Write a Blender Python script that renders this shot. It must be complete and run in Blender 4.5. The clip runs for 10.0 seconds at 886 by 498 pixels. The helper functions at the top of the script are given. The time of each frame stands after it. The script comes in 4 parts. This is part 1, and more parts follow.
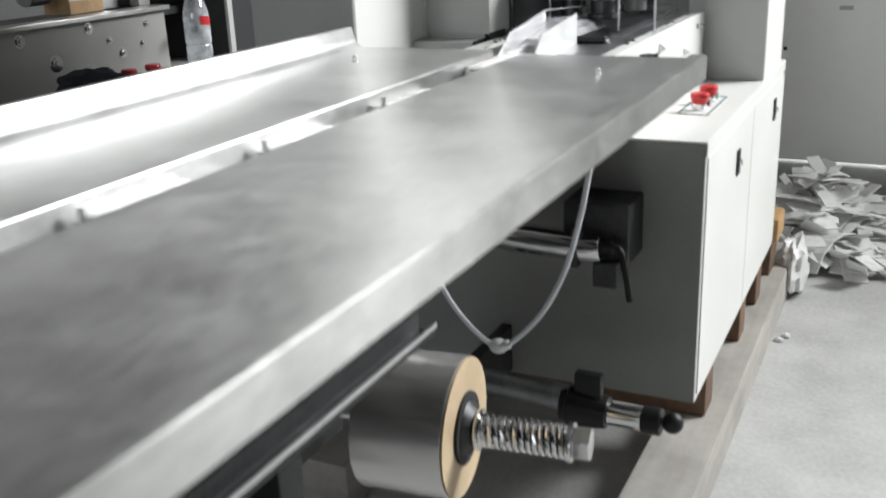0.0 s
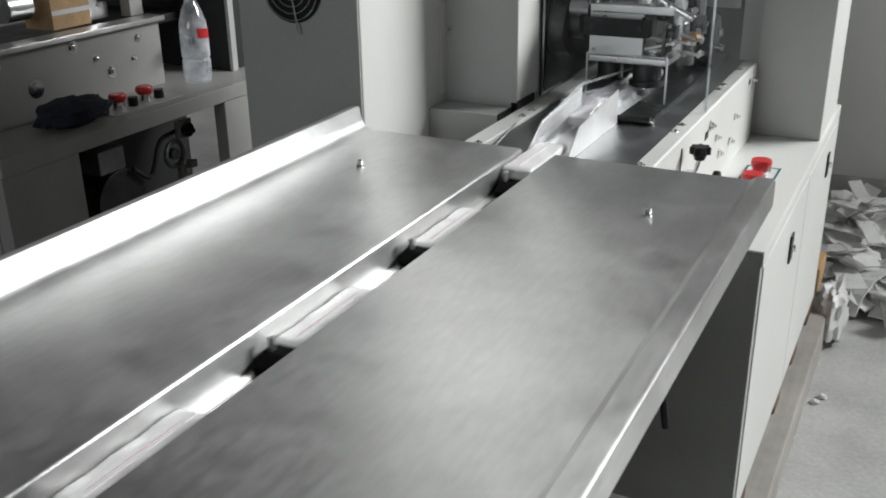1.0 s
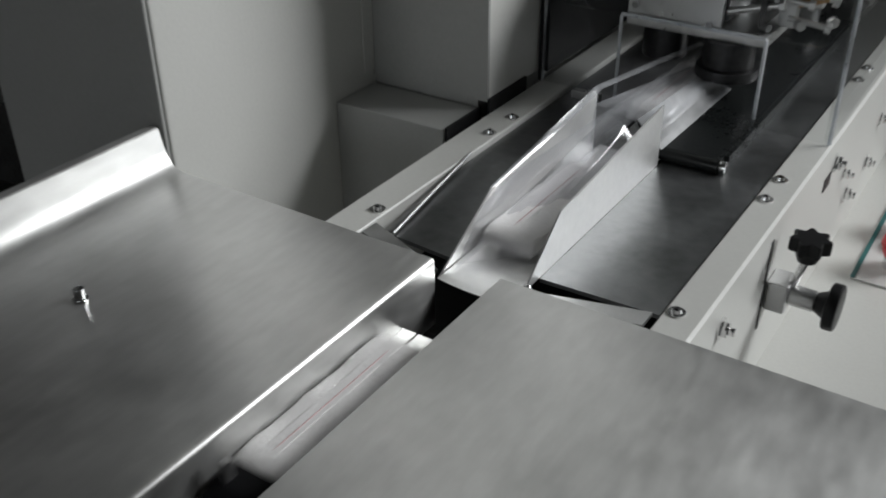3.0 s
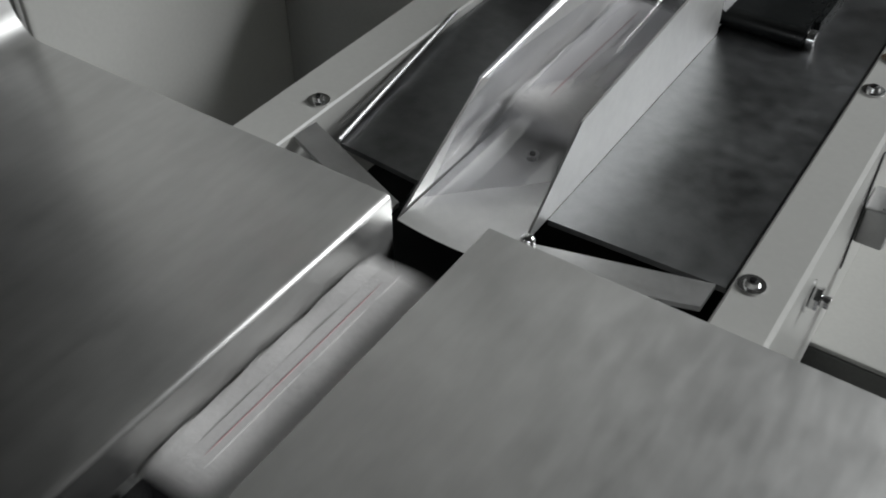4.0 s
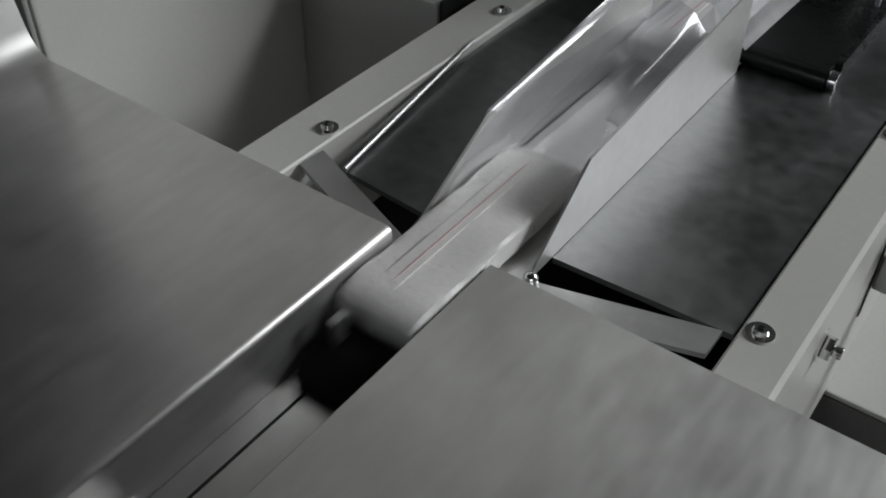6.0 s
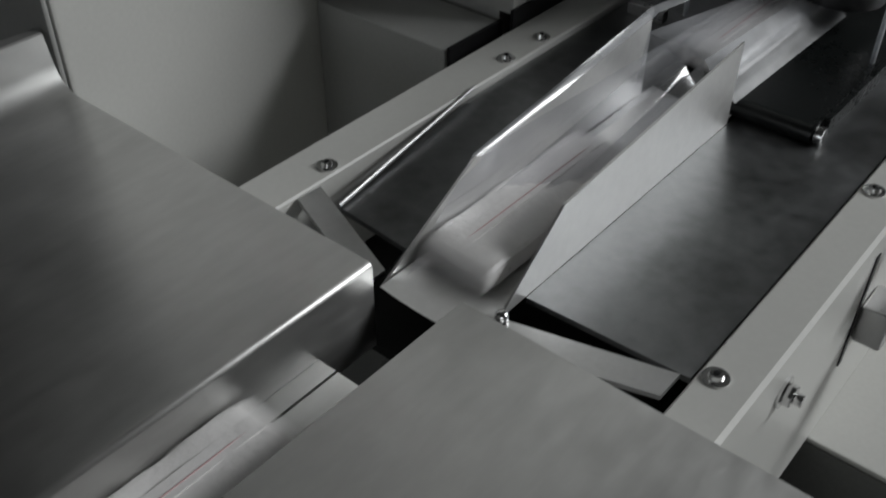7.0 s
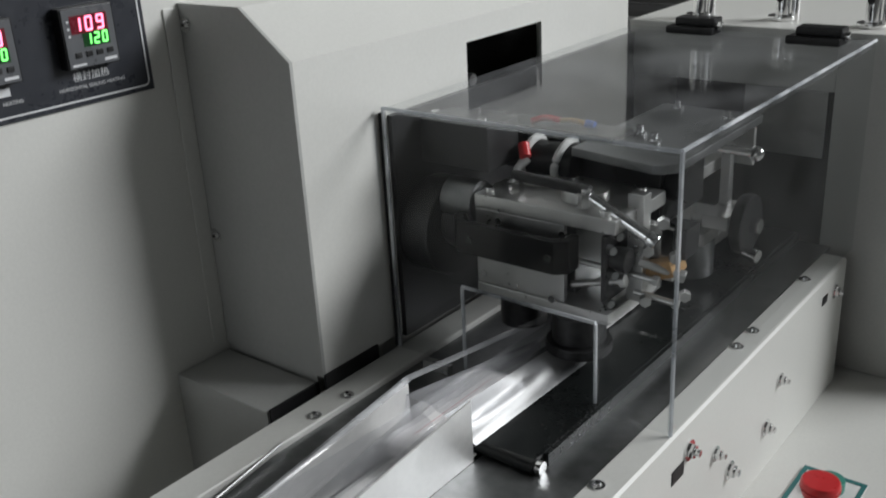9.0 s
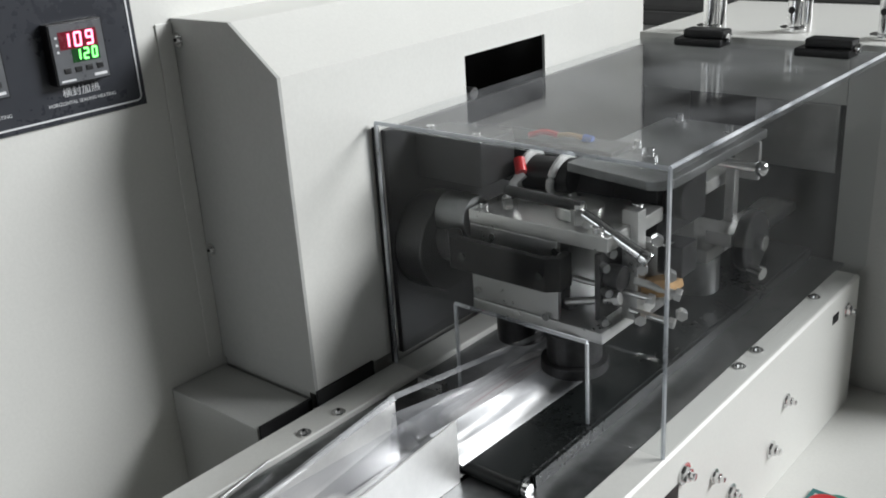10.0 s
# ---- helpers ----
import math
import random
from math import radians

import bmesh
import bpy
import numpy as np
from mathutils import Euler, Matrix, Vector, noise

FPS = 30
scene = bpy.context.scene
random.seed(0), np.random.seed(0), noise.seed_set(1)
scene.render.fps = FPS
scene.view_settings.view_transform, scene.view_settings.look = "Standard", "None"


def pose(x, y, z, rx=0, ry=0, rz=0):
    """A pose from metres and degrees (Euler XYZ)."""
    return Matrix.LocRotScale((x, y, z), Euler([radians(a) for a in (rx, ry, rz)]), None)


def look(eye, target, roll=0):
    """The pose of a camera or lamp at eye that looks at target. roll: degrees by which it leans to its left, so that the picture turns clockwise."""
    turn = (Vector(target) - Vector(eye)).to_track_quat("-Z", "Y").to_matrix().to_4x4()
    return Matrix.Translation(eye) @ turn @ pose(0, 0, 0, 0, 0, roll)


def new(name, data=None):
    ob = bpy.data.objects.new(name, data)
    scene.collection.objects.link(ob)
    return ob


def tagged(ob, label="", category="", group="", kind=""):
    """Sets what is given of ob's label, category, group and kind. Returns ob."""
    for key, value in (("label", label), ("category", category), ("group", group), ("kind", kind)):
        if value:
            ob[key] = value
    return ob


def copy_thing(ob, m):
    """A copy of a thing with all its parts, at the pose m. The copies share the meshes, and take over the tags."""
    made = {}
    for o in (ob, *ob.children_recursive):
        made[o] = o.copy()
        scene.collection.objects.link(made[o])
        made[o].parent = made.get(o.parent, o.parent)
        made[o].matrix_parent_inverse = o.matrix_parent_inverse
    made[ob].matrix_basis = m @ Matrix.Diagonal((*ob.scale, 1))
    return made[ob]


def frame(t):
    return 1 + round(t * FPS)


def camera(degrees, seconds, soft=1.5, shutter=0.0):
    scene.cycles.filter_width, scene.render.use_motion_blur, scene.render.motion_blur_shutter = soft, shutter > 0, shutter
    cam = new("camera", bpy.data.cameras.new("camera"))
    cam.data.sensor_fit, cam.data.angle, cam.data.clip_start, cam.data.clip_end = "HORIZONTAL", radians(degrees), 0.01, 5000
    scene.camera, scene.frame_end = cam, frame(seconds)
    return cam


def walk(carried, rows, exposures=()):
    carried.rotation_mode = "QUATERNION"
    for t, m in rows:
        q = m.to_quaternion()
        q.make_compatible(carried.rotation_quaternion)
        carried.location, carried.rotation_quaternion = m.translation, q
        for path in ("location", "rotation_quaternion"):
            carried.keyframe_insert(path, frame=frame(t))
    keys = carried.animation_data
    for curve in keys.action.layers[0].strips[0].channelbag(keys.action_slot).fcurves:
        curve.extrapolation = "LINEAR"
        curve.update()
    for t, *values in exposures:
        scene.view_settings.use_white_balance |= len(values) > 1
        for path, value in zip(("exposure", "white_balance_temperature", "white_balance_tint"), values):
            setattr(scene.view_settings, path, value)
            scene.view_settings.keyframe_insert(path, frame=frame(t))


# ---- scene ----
cam = camera(49.1, 10.0, soft=1.8, shutter=0.5)
PATH = [
    (0, (-0.023, 0.165, 1.039), (-0.869, 1.855, 0.386), -2.4),
    (0.5, (-0.096, 0.283, 1.149), (-0.939, 1.949, 0.432), -0.1),
    (1, (-0.139, 0.397, 1.199), (-0.988, 2.038, 0.433), -0.9),
    (1.5, (-0.158, 0.526, 1.202), (-1.045, 2.117, 0.376), -3.0),
    (2, (-0.185, 0.741, 1.2), (-1.116, 2.274, 0.314), -1.9),
    (3.5, (-0.361, 1.164, 1.131), (-1.252, 2.501, -0.06), -0.2),
    (4, (-0.397, 1.238, 1.099), (-1.224, 2.466, -0.246), -0.0),
    (4.5, (-0.411, 1.27, 1.086), (-1.238, 2.48, -0.274), -0.2),
    (5, (-0.409, 1.265, 1.09), (-1.244, 2.489, -0.254), 0.7),
    (5.5, (-0.402, 1.251, 1.094), (-1.261, 2.488, -0.222), 0.5),
    (7, (-0.361, 1.257, 1.113), (-1.355, 2.454, -0.144), 0.4),
    (7.5, (-0.324, 1.273, 1.145), (-1.394, 2.53, 0.015), -0.1),
    (8, (-0.267, 1.264, 1.194), (-1.348, 2.642, 0.229), -0.5),
    (8.5, (-0.217, 1.257, 1.217), (-1.351, 2.653, 0.342), -1.7),
    (9, (-0.177, 1.255, 1.229), (-1.351, 2.69, 0.48), -3.1),
    (9.5, (-0.156, 1.263, 1.231), (-1.361, 2.69, 0.516), -3.5),
    (10, (-0.156, 1.286, 1.228), (-1.395, 2.679, 0.502), -3.7),
]
STOPS = [(0.0, 1.02), (0.5, 0.8), (1.0, 0.47), (1.5, 0.1), (2.0, -0.08), (3.5, -0.6), (4.5, -0.88), (5.5, -0.88), (7.0, -0.97), (7.5, -0.95), (8.0, -0.88), (8.5, -0.62), (9.0, -0.32), (9.5, 0.1), (10.0, 0.2)]
walk(cam, [(t, look(eye, target, roll)) for t, eye, target, roll in PATH], STOPS)

# ---- world and light ----
world = bpy.data.worlds.new("world")
scene.world = world
world.use_nodes = True
wn = world.node_tree
sky = wn.nodes.new("ShaderNodeTexSky")
sky.sky_type, sky.sun_disc = "NISHITA", False
sky.sun_elevation, sky.sun_rotation = radians(35), radians(90)
wn.links.new(sky.outputs["Color"], wn.nodes["Background"].inputs["Color"])
wn.nodes["Background"].inputs["Strength"].default_value = 0.1


def area_lamp(name, eye, target, w, h, power, colour=(1, 1, 1)):
    lamp = bpy.data.lights.new(name, "AREA")
    lamp.shape, lamp.size, lamp.size_y, lamp.energy, lamp.color = "RECTANGLE", w, h, power, colour
    ob = new(name, lamp)
    ob.matrix_world = look(eye, target)
    return ob


area_lamp("window_light", (2.75, 4.85, 3.3), (-0.5, 2.3, 1.0), 2.6, 1.5, 318, (0.97, 0.99, 1.0))

# Added fill from an unseen opening, to brighten faces towards -y.
area_lamp("south_fill_light", (-1.0, -6.45, 2.15), (-0.8, 2.0, 1.0), 3.0, 2.0, 42, (0.98, 0.99, 1.0))

# ---- helpers for meshes ----


class Shape:
    """Collects solids, in world metres, into one bmesh."""

    def __init__(self):
        self.bm = bmesh.new()

    def _fresh(self, made):
        return [v for v in made if isinstance(v, bmesh.types.BMVert)]

    def _bevel(self, verts, r, seg=2):
        if r > 0:
            edges = list({e for v in verts for e in v.link_edges})
            bmesh.ops.bevel(self.bm, geom=edges, offset=r, segments=seg, affect="EDGES", profile=0.5)

    def box(self, x0, x1, y0, y1, z0, z1, bev=0.0, seg=2, turn=None):
        m = Matrix.Translation(((x0 + x1) / 2, (y0 + y1) / 2, (z0 + z1) / 2))
        if turn is not None:
            m = m @ turn
        m = m @ Matrix.Diagonal((abs(x1 - x0), abs(y1 - y0), abs(z1 - z0), 1))
        r = bmesh.ops.create_cube(self.bm, size=1, matrix=m)
        self._bevel(r["verts"], bev, seg)
        return self

    def cyl(self, p0, p1, r, r2=None, seg=24, bev=0.0):
        p0, p1 = Vector(p0), Vector(p1)
        d = p1 - p0
        m = Matrix.Translation((p0 + p1) / 2) @ d.to_track_quat("Z", "Y").to_matrix().to_4x4()
        made = bmesh.ops.create_cone(self.bm, cap_ends=True, segments=seg, radius1=r, radius2=r if r2 is None else r2, depth=d.length, matrix=m)
        if bev > 0:
            edges = list({e for v in made["verts"] for e in v.link_edges if any(len(f.verts) > 4 for f in e.link_faces)})
            bmesh.ops.bevel(self.bm, geom=edges, offset=bev, segments=2, affect="EDGES", profile=0.5)
        return self

    def ball(self, c, r, sx=1, sy=1, sz=1, seg=16):
        m = Matrix.Translation(c) @ Matrix.Diagonal((sx, sy, sz, 1))
        bmesh.ops.create_uvsphere(self.bm, u_segments=seg, v_segments=max(6, seg // 2), radius=r, matrix=m)
        return self

    def prism(self, outline, axis, a0, a1, bev=0.0):
        """An outline in the two other axes (in order), drawn out along axis from a0 to a1."""
        def put(u, v, a):
            return {"x": (a, u, v), "y": (u, a, v), "z": (u, v, a)}[axis]
        lo = [self.bm.verts.new(put(u, v, a0)) for u, v in outline]
        hi = [self.bm.verts.new(put(u, v, a1)) for u, v in outline]
        n = len(outline)
        faces = [self.bm.faces.new(lo), self.bm.faces.new(hi[::-1])]
        for i in range(n):
            faces.append(self.bm.faces.new((lo[i], hi[i], hi[(i + 1) % n], lo[(i + 1) % n])))
        bmesh.ops.recalc_face_normals(self.bm, faces=faces)
        self._bevel(lo + hi, bev)
        return self

    def sheet(self, points, way):
        """A flat sheet with the given corners, made thick along way."""
        way = Vector(way)
        lo = [self.bm.verts.new(p) for p in points]
        hi = [self.bm.verts.new(Vector(p) + way) for p in points]
        n = len(points)
        faces = [self.bm.faces.new(lo), self.bm.faces.new(hi[::-1])]
        for i in range(n):
            faces.append(self.bm.faces.new((lo[i], hi[i], hi[(i + 1) % n], lo[(i + 1) % n])))
        bmesh.ops.recalc_face_normals(self.bm, faces=faces)
        return self

    def tube(self, points, r, seg=10):
        pts = [Vector(p) for p in points]
        rings = []
        up = Vector((0.3, 0.2, 1)).normalized()
        for i, p in enumerate(pts):
            d = (pts[min(i + 1, len(pts) - 1)] - pts[max(i - 1, 0)]).normalized()
            a = d.cross(up)
            a = a.normalized() if a.length > 1e-4 else d.orthogonal().normalized()
            b = d.cross(a)
            rings.append([self.bm.verts.new(p + r * (math.cos(k * math.tau / seg) * a + math.sin(k * math.tau / seg) * b)) for k in range(seg)])
        faces = [self.bm.faces.new(rings[0]), self.bm.faces.new(rings[-1][::-1])]
        for q, w in zip(rings, rings[1:]):
            for k in range(seg):
                faces.append(self.bm.faces.new((q[k], q[(k + 1) % seg], w[(k + 1) % seg], w[k])))
        bmesh.ops.recalc_face_normals(self.bm, faces=faces)
        return self

    def grid(self, nu, nv, at):
        """A surface through at(u, v), u and v from 0 to 1."""
        vs = [[self.bm.verts.new(at(i / nu, j / nv)) for j in range(nv + 1)] for i in range(nu + 1)]
        for i in range(nu):
            for j in range(nv):
                self.bm.faces.new((vs[i][j], vs[i + 1][j], vs[i + 1][j + 1], vs[i][j + 1]))
        return self


def curve_points(knots, n=8):
    """A smooth line through the knots (Catmull-Rom)."""
    k = [Vector(p) for p in knots]
    k = [2 * k[0] - k[1]] + k + [2 * k[-1] - k[-2]]
    out = []
    for a, b, c, d in zip(k, k[1:], k[2:], k[3:]):
        for i in range(n):
            t = i / n
            out.append(0.5 * (2 * b + (c - a) * t + (2 * a - 5 * b + 4 * c - d) * t * t + (3 * b - a - 3 * c + d) * t ** 3))
    return out + [k[-2]]


BASE = {}


def thing(name, base, label, category, group="", kind=""):
    ob = new(name)
    ob.empty_display_size = 0.05
    ob.location = base
    BASE[ob] = Vector(base)
    return tagged(ob, label, category, group, kind)


def mesh_of(name, shape, material, base, smooth=True):
    shape.bm.transform(Matrix.Translation(-Vector(base)))
    me = bpy.data.meshes.new(name)
    shape.bm.to_mesh(me)
    shape.bm.free()
    me.materials.append(material)
    if smooth:
        me.polygons.foreach_set("use_smooth", [True] * len(me.polygons))
        me.set_sharp_from_angle(angle=radians(32))
    return me


def part(name, shape, material, parent, label="", smooth=True):
    base = BASE[parent]
    ob = new(name, mesh_of(name, shape, material, base, smooth))
    ob.parent = parent
    if smooth:
        ob.modifiers.new("flat_faces", "WEIGHTED_NORMAL").keep_sharp = True
    BASE[ob] = base
    return tagged(ob, label)


def solo(name, shape, material, label, category, kind="", base=(0, 0, 0), smooth=True, group=""):
    ob = new(name, mesh_of(name, shape, material, base, smooth))
    ob.location = base
    BASE[ob] = Vector(base)
    return tagged(ob, label, category, group, kind)


# ---- materials ----


def material(name, colour, rough=0.5, metal=0.0, vary=0.15, scale=8.0, fine=120.0, bump=0.05, stretch=(1, 1, 1), rvary=0.15, spec=0.5, dark=None, aniso=0.0):
    m = bpy.data.materials.new(name)
    m.use_nodes = True
    nt = m.node_tree
    p = nt.nodes["Principled BSDF"]
    mp = nt.nodes.new("ShaderNodeMapping")
    mp.inputs["Scale"].default_value = stretch
    geo = nt.nodes.new("ShaderNodeNewGeometry")
    nt.links.new(geo.outputs["Position"], mp.inputs["Vector"])
    big = nt.nodes.new("ShaderNodeTexNoise")
    big.inputs["Scale"].default_value, big.inputs["Detail"].default_value, big.inputs["Roughness"].default_value = scale, 5, 0.6
    nt.links.new(geo.outputs["Position"], big.inputs["Vector"])
    small = nt.nodes.new("ShaderNodeTexNoise")
    small.inputs["Scale"].default_value, small.inputs["Detail"].default_value = fine, 3
    nt.links.new(mp.outputs["Vector"], small.inputs["Vector"])
    mix = nt.nodes.new("ShaderNodeMix")
    mix.data_type = "FLOAT"
    mix.inputs["Factor"].default_value = 0.35
    nt.links.new(big.outputs["Fac"], mix.inputs["A"])
    nt.links.new(small.outputs["Fac"], mix.inputs["B"])
    ramp = nt.nodes.new("ShaderNodeValToRGB")
    low = dark or tuple(c * (1 - vary) for c in colour)
    high = tuple(min(1, c * (1 + vary * 0.6)) for c in colour)
    ramp.color_ramp.elements[0].position, ramp.color_ramp.elements[1].position = 0.36, 0.64
    ramp.color_ramp.elements[0].color, ramp.color_ramp.elements[1].color = (*low, 1), (*high, 1)
    nt.links.new(mix.outputs["Result"], ramp.inputs["Fac"])
    nt.links.new(ramp.outputs["Color"], p.inputs["Base Color"])
    rr = nt.nodes.new("ShaderNodeMapRange")
    rr.inputs["From Min"].default_value, rr.inputs["From Max"].default_value = 0.3, 0.7
    rr.inputs["To Min"].default_value, rr.inputs["To Max"].default_value = max(0.02, rough - rvary), min(1, rough + rvary)
    nt.links.new(mix.outputs["Result"], rr.inputs["Value"])
    nt.links.new(rr.outputs["Result"], p.inputs["Roughness"])
    p.inputs["Metallic"].default_value = metal
    p.inputs["Specular IOR Level"].default_value = spec
    if aniso:
        p.inputs["Anisotropic"].default_value = aniso
    if bump > 0:
        b = nt.nodes.new("ShaderNodeBump")
        b.inputs["Strength"].default_value, b.inputs["Distance"].default_value = bump, 0.002
        nt.links.new(small.outputs["Fac"], b.inputs["Height"])
        nt.links.new(b.outputs["Normal"], p.inputs["Normal"])
    return m


def clear(name, colour=(1, 1, 1), rough=0.02, alpha=0.25, gloss=0.04):
    """A thin clear sheet: mostly open, with the gloss of its surface."""
    m = bpy.data.materials.new(name)
    m.use_nodes = True
    nt = m.node_tree
    nt.nodes.clear()
    out = nt.nodes.new("ShaderNodeOutputMaterial")
    tr = nt.nodes.new("ShaderNodeBsdfTransparent")
    tr.inputs["Color"].default_value = (*colour, 1)
    gl = nt.nodes.new("ShaderNodeBsdfGlossy")
    gl.inputs["Roughness"].default_value = rough
    di = nt.nodes.new("ShaderNodeBsdfDiffuse")
    di.inputs["Color"].default_value = (0.8, 0.82, 0.85, 1)
    lw = nt.nodes.new("ShaderNodeLayerWeight")
    lw.inputs["Blend"].default_value = 0.5
    pw = nt.nodes.new("ShaderNodeMath")
    pw.operation = "POWER"
    pw.inputs[1].default_value = 4.0
    nt.links.new(lw.outputs["Facing"], pw.inputs[0])
    fr = nt.nodes.new("ShaderNodeMapRange")
    fr.inputs["To Min"].default_value, fr.inputs["To Max"].default_value = gloss, 0.4
    nt.links.new(pw.outputs["Value"], fr.inputs["Value"])
    a = nt.nodes.new("ShaderNodeMixShader")
    nt.links.new(fr.outputs["Result"], a.inputs["Fac"])
    nt.links.new(tr.outputs["BSDF"], a.inputs[1])
    nt.links.new(gl.outputs["BSDF"], a.inputs[2])
    noi = nt.nodes.new("ShaderNodeTexNoise")
    noi.inputs["Scale"].default_value, noi.inputs["Detail"].default_value = 14, 6
    geo = nt.nodes.new("ShaderNodeNewGeometry")
    nt.links.new(geo.outputs["Position"], noi.inputs["Vector"])
    mr = nt.nodes.new("ShaderNodeMapRange")
    mr.inputs["From Min"].default_value, mr.inputs["From Max"].default_value = 0.35, 0.75
    mr.inputs["To Min"].default_value, mr.inputs["To Max"].default_value = alpha * 0.1, alpha * 1.7
    nt.links.new(noi.outputs["Fac"], mr.inputs["Value"])
    b = nt.nodes.new("ShaderNodeMixShader")
    nt.links.new(mr.outputs["Result"], b.inputs["Fac"])
    nt.links.new(a.outputs["Shader"], b.inputs[1])
    nt.links.new(di.outputs["BSDF"], b.inputs[2])
    nt.links.new(b.outputs["Shader"], out.inputs["Surface"])
    return m


STEEL = material("brushed_steel", (0.515, 0.515, 0.505), 0.325, 1.0, 0.12, 13, 160, 0.0, (1, 0.25, 1), 0.045, aniso=0.8)


def grain_along_y(m):
    """Turns the gloss of a brushed sheet, so that it spreads across grain that runs along y, and adds fine scratches."""
    nt = m.node_tree
    p = nt.nodes["Principled BSDF"]
    tan = nt.nodes.new("ShaderNodeTangent")
    tan.direction_type, tan.axis = "RADIAL", "Y"
    nt.links.new(tan.outputs["Tangent"], p.inputs["Tangent"])
    geo = nt.nodes.new("ShaderNodeNewGeometry")
    mp = nt.nodes.new("ShaderNodeMapping")
    mp.inputs["Scale"].default_value = (1, 0.03, 1)
    nt.links.new(geo.outputs["Position"], mp.inputs["Vector"])
    fine = nt.nodes.new("ShaderNodeTexNoise")
    fine.inputs["Scale"].default_value, fine.inputs["Detail"].default_value = 420, 4
    nt.links.new(mp.outputs["Vector"], fine.inputs["Vector"])
    b = nt.nodes.new("ShaderNodeBump")
    b.inputs["Strength"].default_value, b.inputs["Distance"].default_value = 0.05, 0.0006
    nt.links.new(fine.outputs["Fac"], b.inputs["Height"])
    nt.links.new(b.outputs["Normal"], p.inputs["Normal"])


grain_along_y(STEEL)
STEEL_DARK = material("dull_steel", (0.27, 0.275, 0.28), 0.40, 1.0, 0.25, 16, 120, 0.05, (1, 1, 1), 0.12)
CHROME = material("chrome", (0.8, 0.8, 0.8), 0.12, 1.0, 0.08, 20, 200, 0.0, rvary=0.05)
ALU = material("machined_aluminium", (0.66, 0.66, 0.66), 0.36, 1.0, 0.1, 25, 300, 0.03)
CREAM = material("cream_enamel", (0.72, 0.72, 0.69), 0.38, 0.0, 0.05, 3, 350, 0.03, rvary=0.06)
# Grey parts, and faces towards -y whose shade is put into the colour.
GREY = material("grey_enamel_and_shade", (0.45, 0.455, 0.44), 0.42, 0.0, 0.08, 4, 350, 0.04, rvary=0.08)
BLACK = material("black_plastic", (0.012, 0.012, 0.013), 0.42, 0.0, 0.3, 20, 200, 0.04, spec=0.3)
RUBBER = material("dark_belt", (0.012, 0.014, 0.014), 0.32, 0.0, 0.4, 12, 300, 0.05)
IRON = material("dark_iron", (0.06, 0.06, 0.062), 0.42, 0.7, 0.35, 20, 200, 0.05)
RED = material("red_plastic", (0.62, 0.03, 0.035), 0.35, 0.0, 0.12, 30, 200, 0.0)
CONCRETE = material("concrete_floor", (0.47, 0.47, 0.455), 0.7, 0.0, 0.22, 5, 90, 0.25, rvary=0.15)
WALL = material("wall_paint", (0.42, 0.42, 0.41), 0.8, 0.0, 0.06, 2, 80, 0.08)
WOOD = material("pallet_wood", (0.16, 0.095, 0.06), 0.75, 0.0, 0.4, 10, 40, 0.3, (1, 0.12, 1))
WOOD_PALE = material("pale_board", (0.38, 0.36, 0.33), 0.8, 0.0, 0.25, 8, 40, 0.3, (1, 0.1, 1))
ACRYLIC = clear("acrylic", (0.965, 0.97, 0.97), 0.03, 0.009, 0.013)
FILM = clear("clear_film", (0.92, 0.92, 0.94), 0.17, 0.14, 0.24)
# Cloudy veil: dust smudges, with the mottled reflection put in as colour.
ACRYLIC_TOP = clear("dust_and_sheen_acrylic", (0.95, 0.955, 0.955), 0.06, 0.055, 0.02)
CARD = material("card_core", (0.55, 0.36, 0.2), 0.8, 0.0, 0.2, 30, 200, 0.1)
FILM_ROLL = material("wound_film", (0.78, 0.77, 0.75), 0.24, 0.78, 0.05, 5, 60, 0.0, (6, 1, 1), 0.05)

SATIN = material("satin_aluminium", (0.68, 0.68, 0.67), 0.36, 0.85, 0.1, 25, 300, 0.03)
GREEN = material("green_plastic", (0.05, 0.25, 0.2), 0.4, 0.0, 0.1, 30, 200, 0.0)
ORANGE = material("amber_block", (0.5, 0.3, 0.13), 0.5, 0.0, 0.2, 30, 200, 0.05)
CLOTH = material("dark_cloth", (0.02, 0.022, 0.035), 0.85, 0.0, 0.4, 30, 400, 0.4)
PLASTIC = material("white_plastic", (0.75, 0.75, 0.74), 0.4, 0.0, 0.05, 30, 200, 0.02)
PANEL = material("panel_foil", (0.034, 0.037, 0.046), 0.3, 0.0, 0.06, 15, 200, 0.0)
PANEL_GREY = material("controller_face", (0.12, 0.125, 0.135), 0.35, 0.0, 0.1, 30, 200, 0.0)
INK = material("white_ink", (0.75, 0.76, 0.78), 0.5, 0.0, 0.05, 60, 200, 0.0)
SCRAP = material("scrap_film", (0.8, 0.8, 0.78), 0.35, 0.0, 0.12, 12, 200, 0.1)
# Near-black that holds the shade inside housings, and colours black parts.
DARKNESS = material("shade_and_black", (0.02, 0.02, 0.021), 0.7, 0.0, 0.5, 9, 60, 0.2)
BLUE = material("blue_tip", (0.03, 0.12, 0.5), 0.4, 0.0, 0.1, 30, 200, 0.0)
PINK = material("red_print", (0.66, 0.42, 0.44), 0.5, 0.0, 0.1, 30, 200, 0.0)
TEAL = material("teal_border", (0.03, 0.16, 0.16), 0.45, 0.0, 0.1, 30, 200, 0.0)
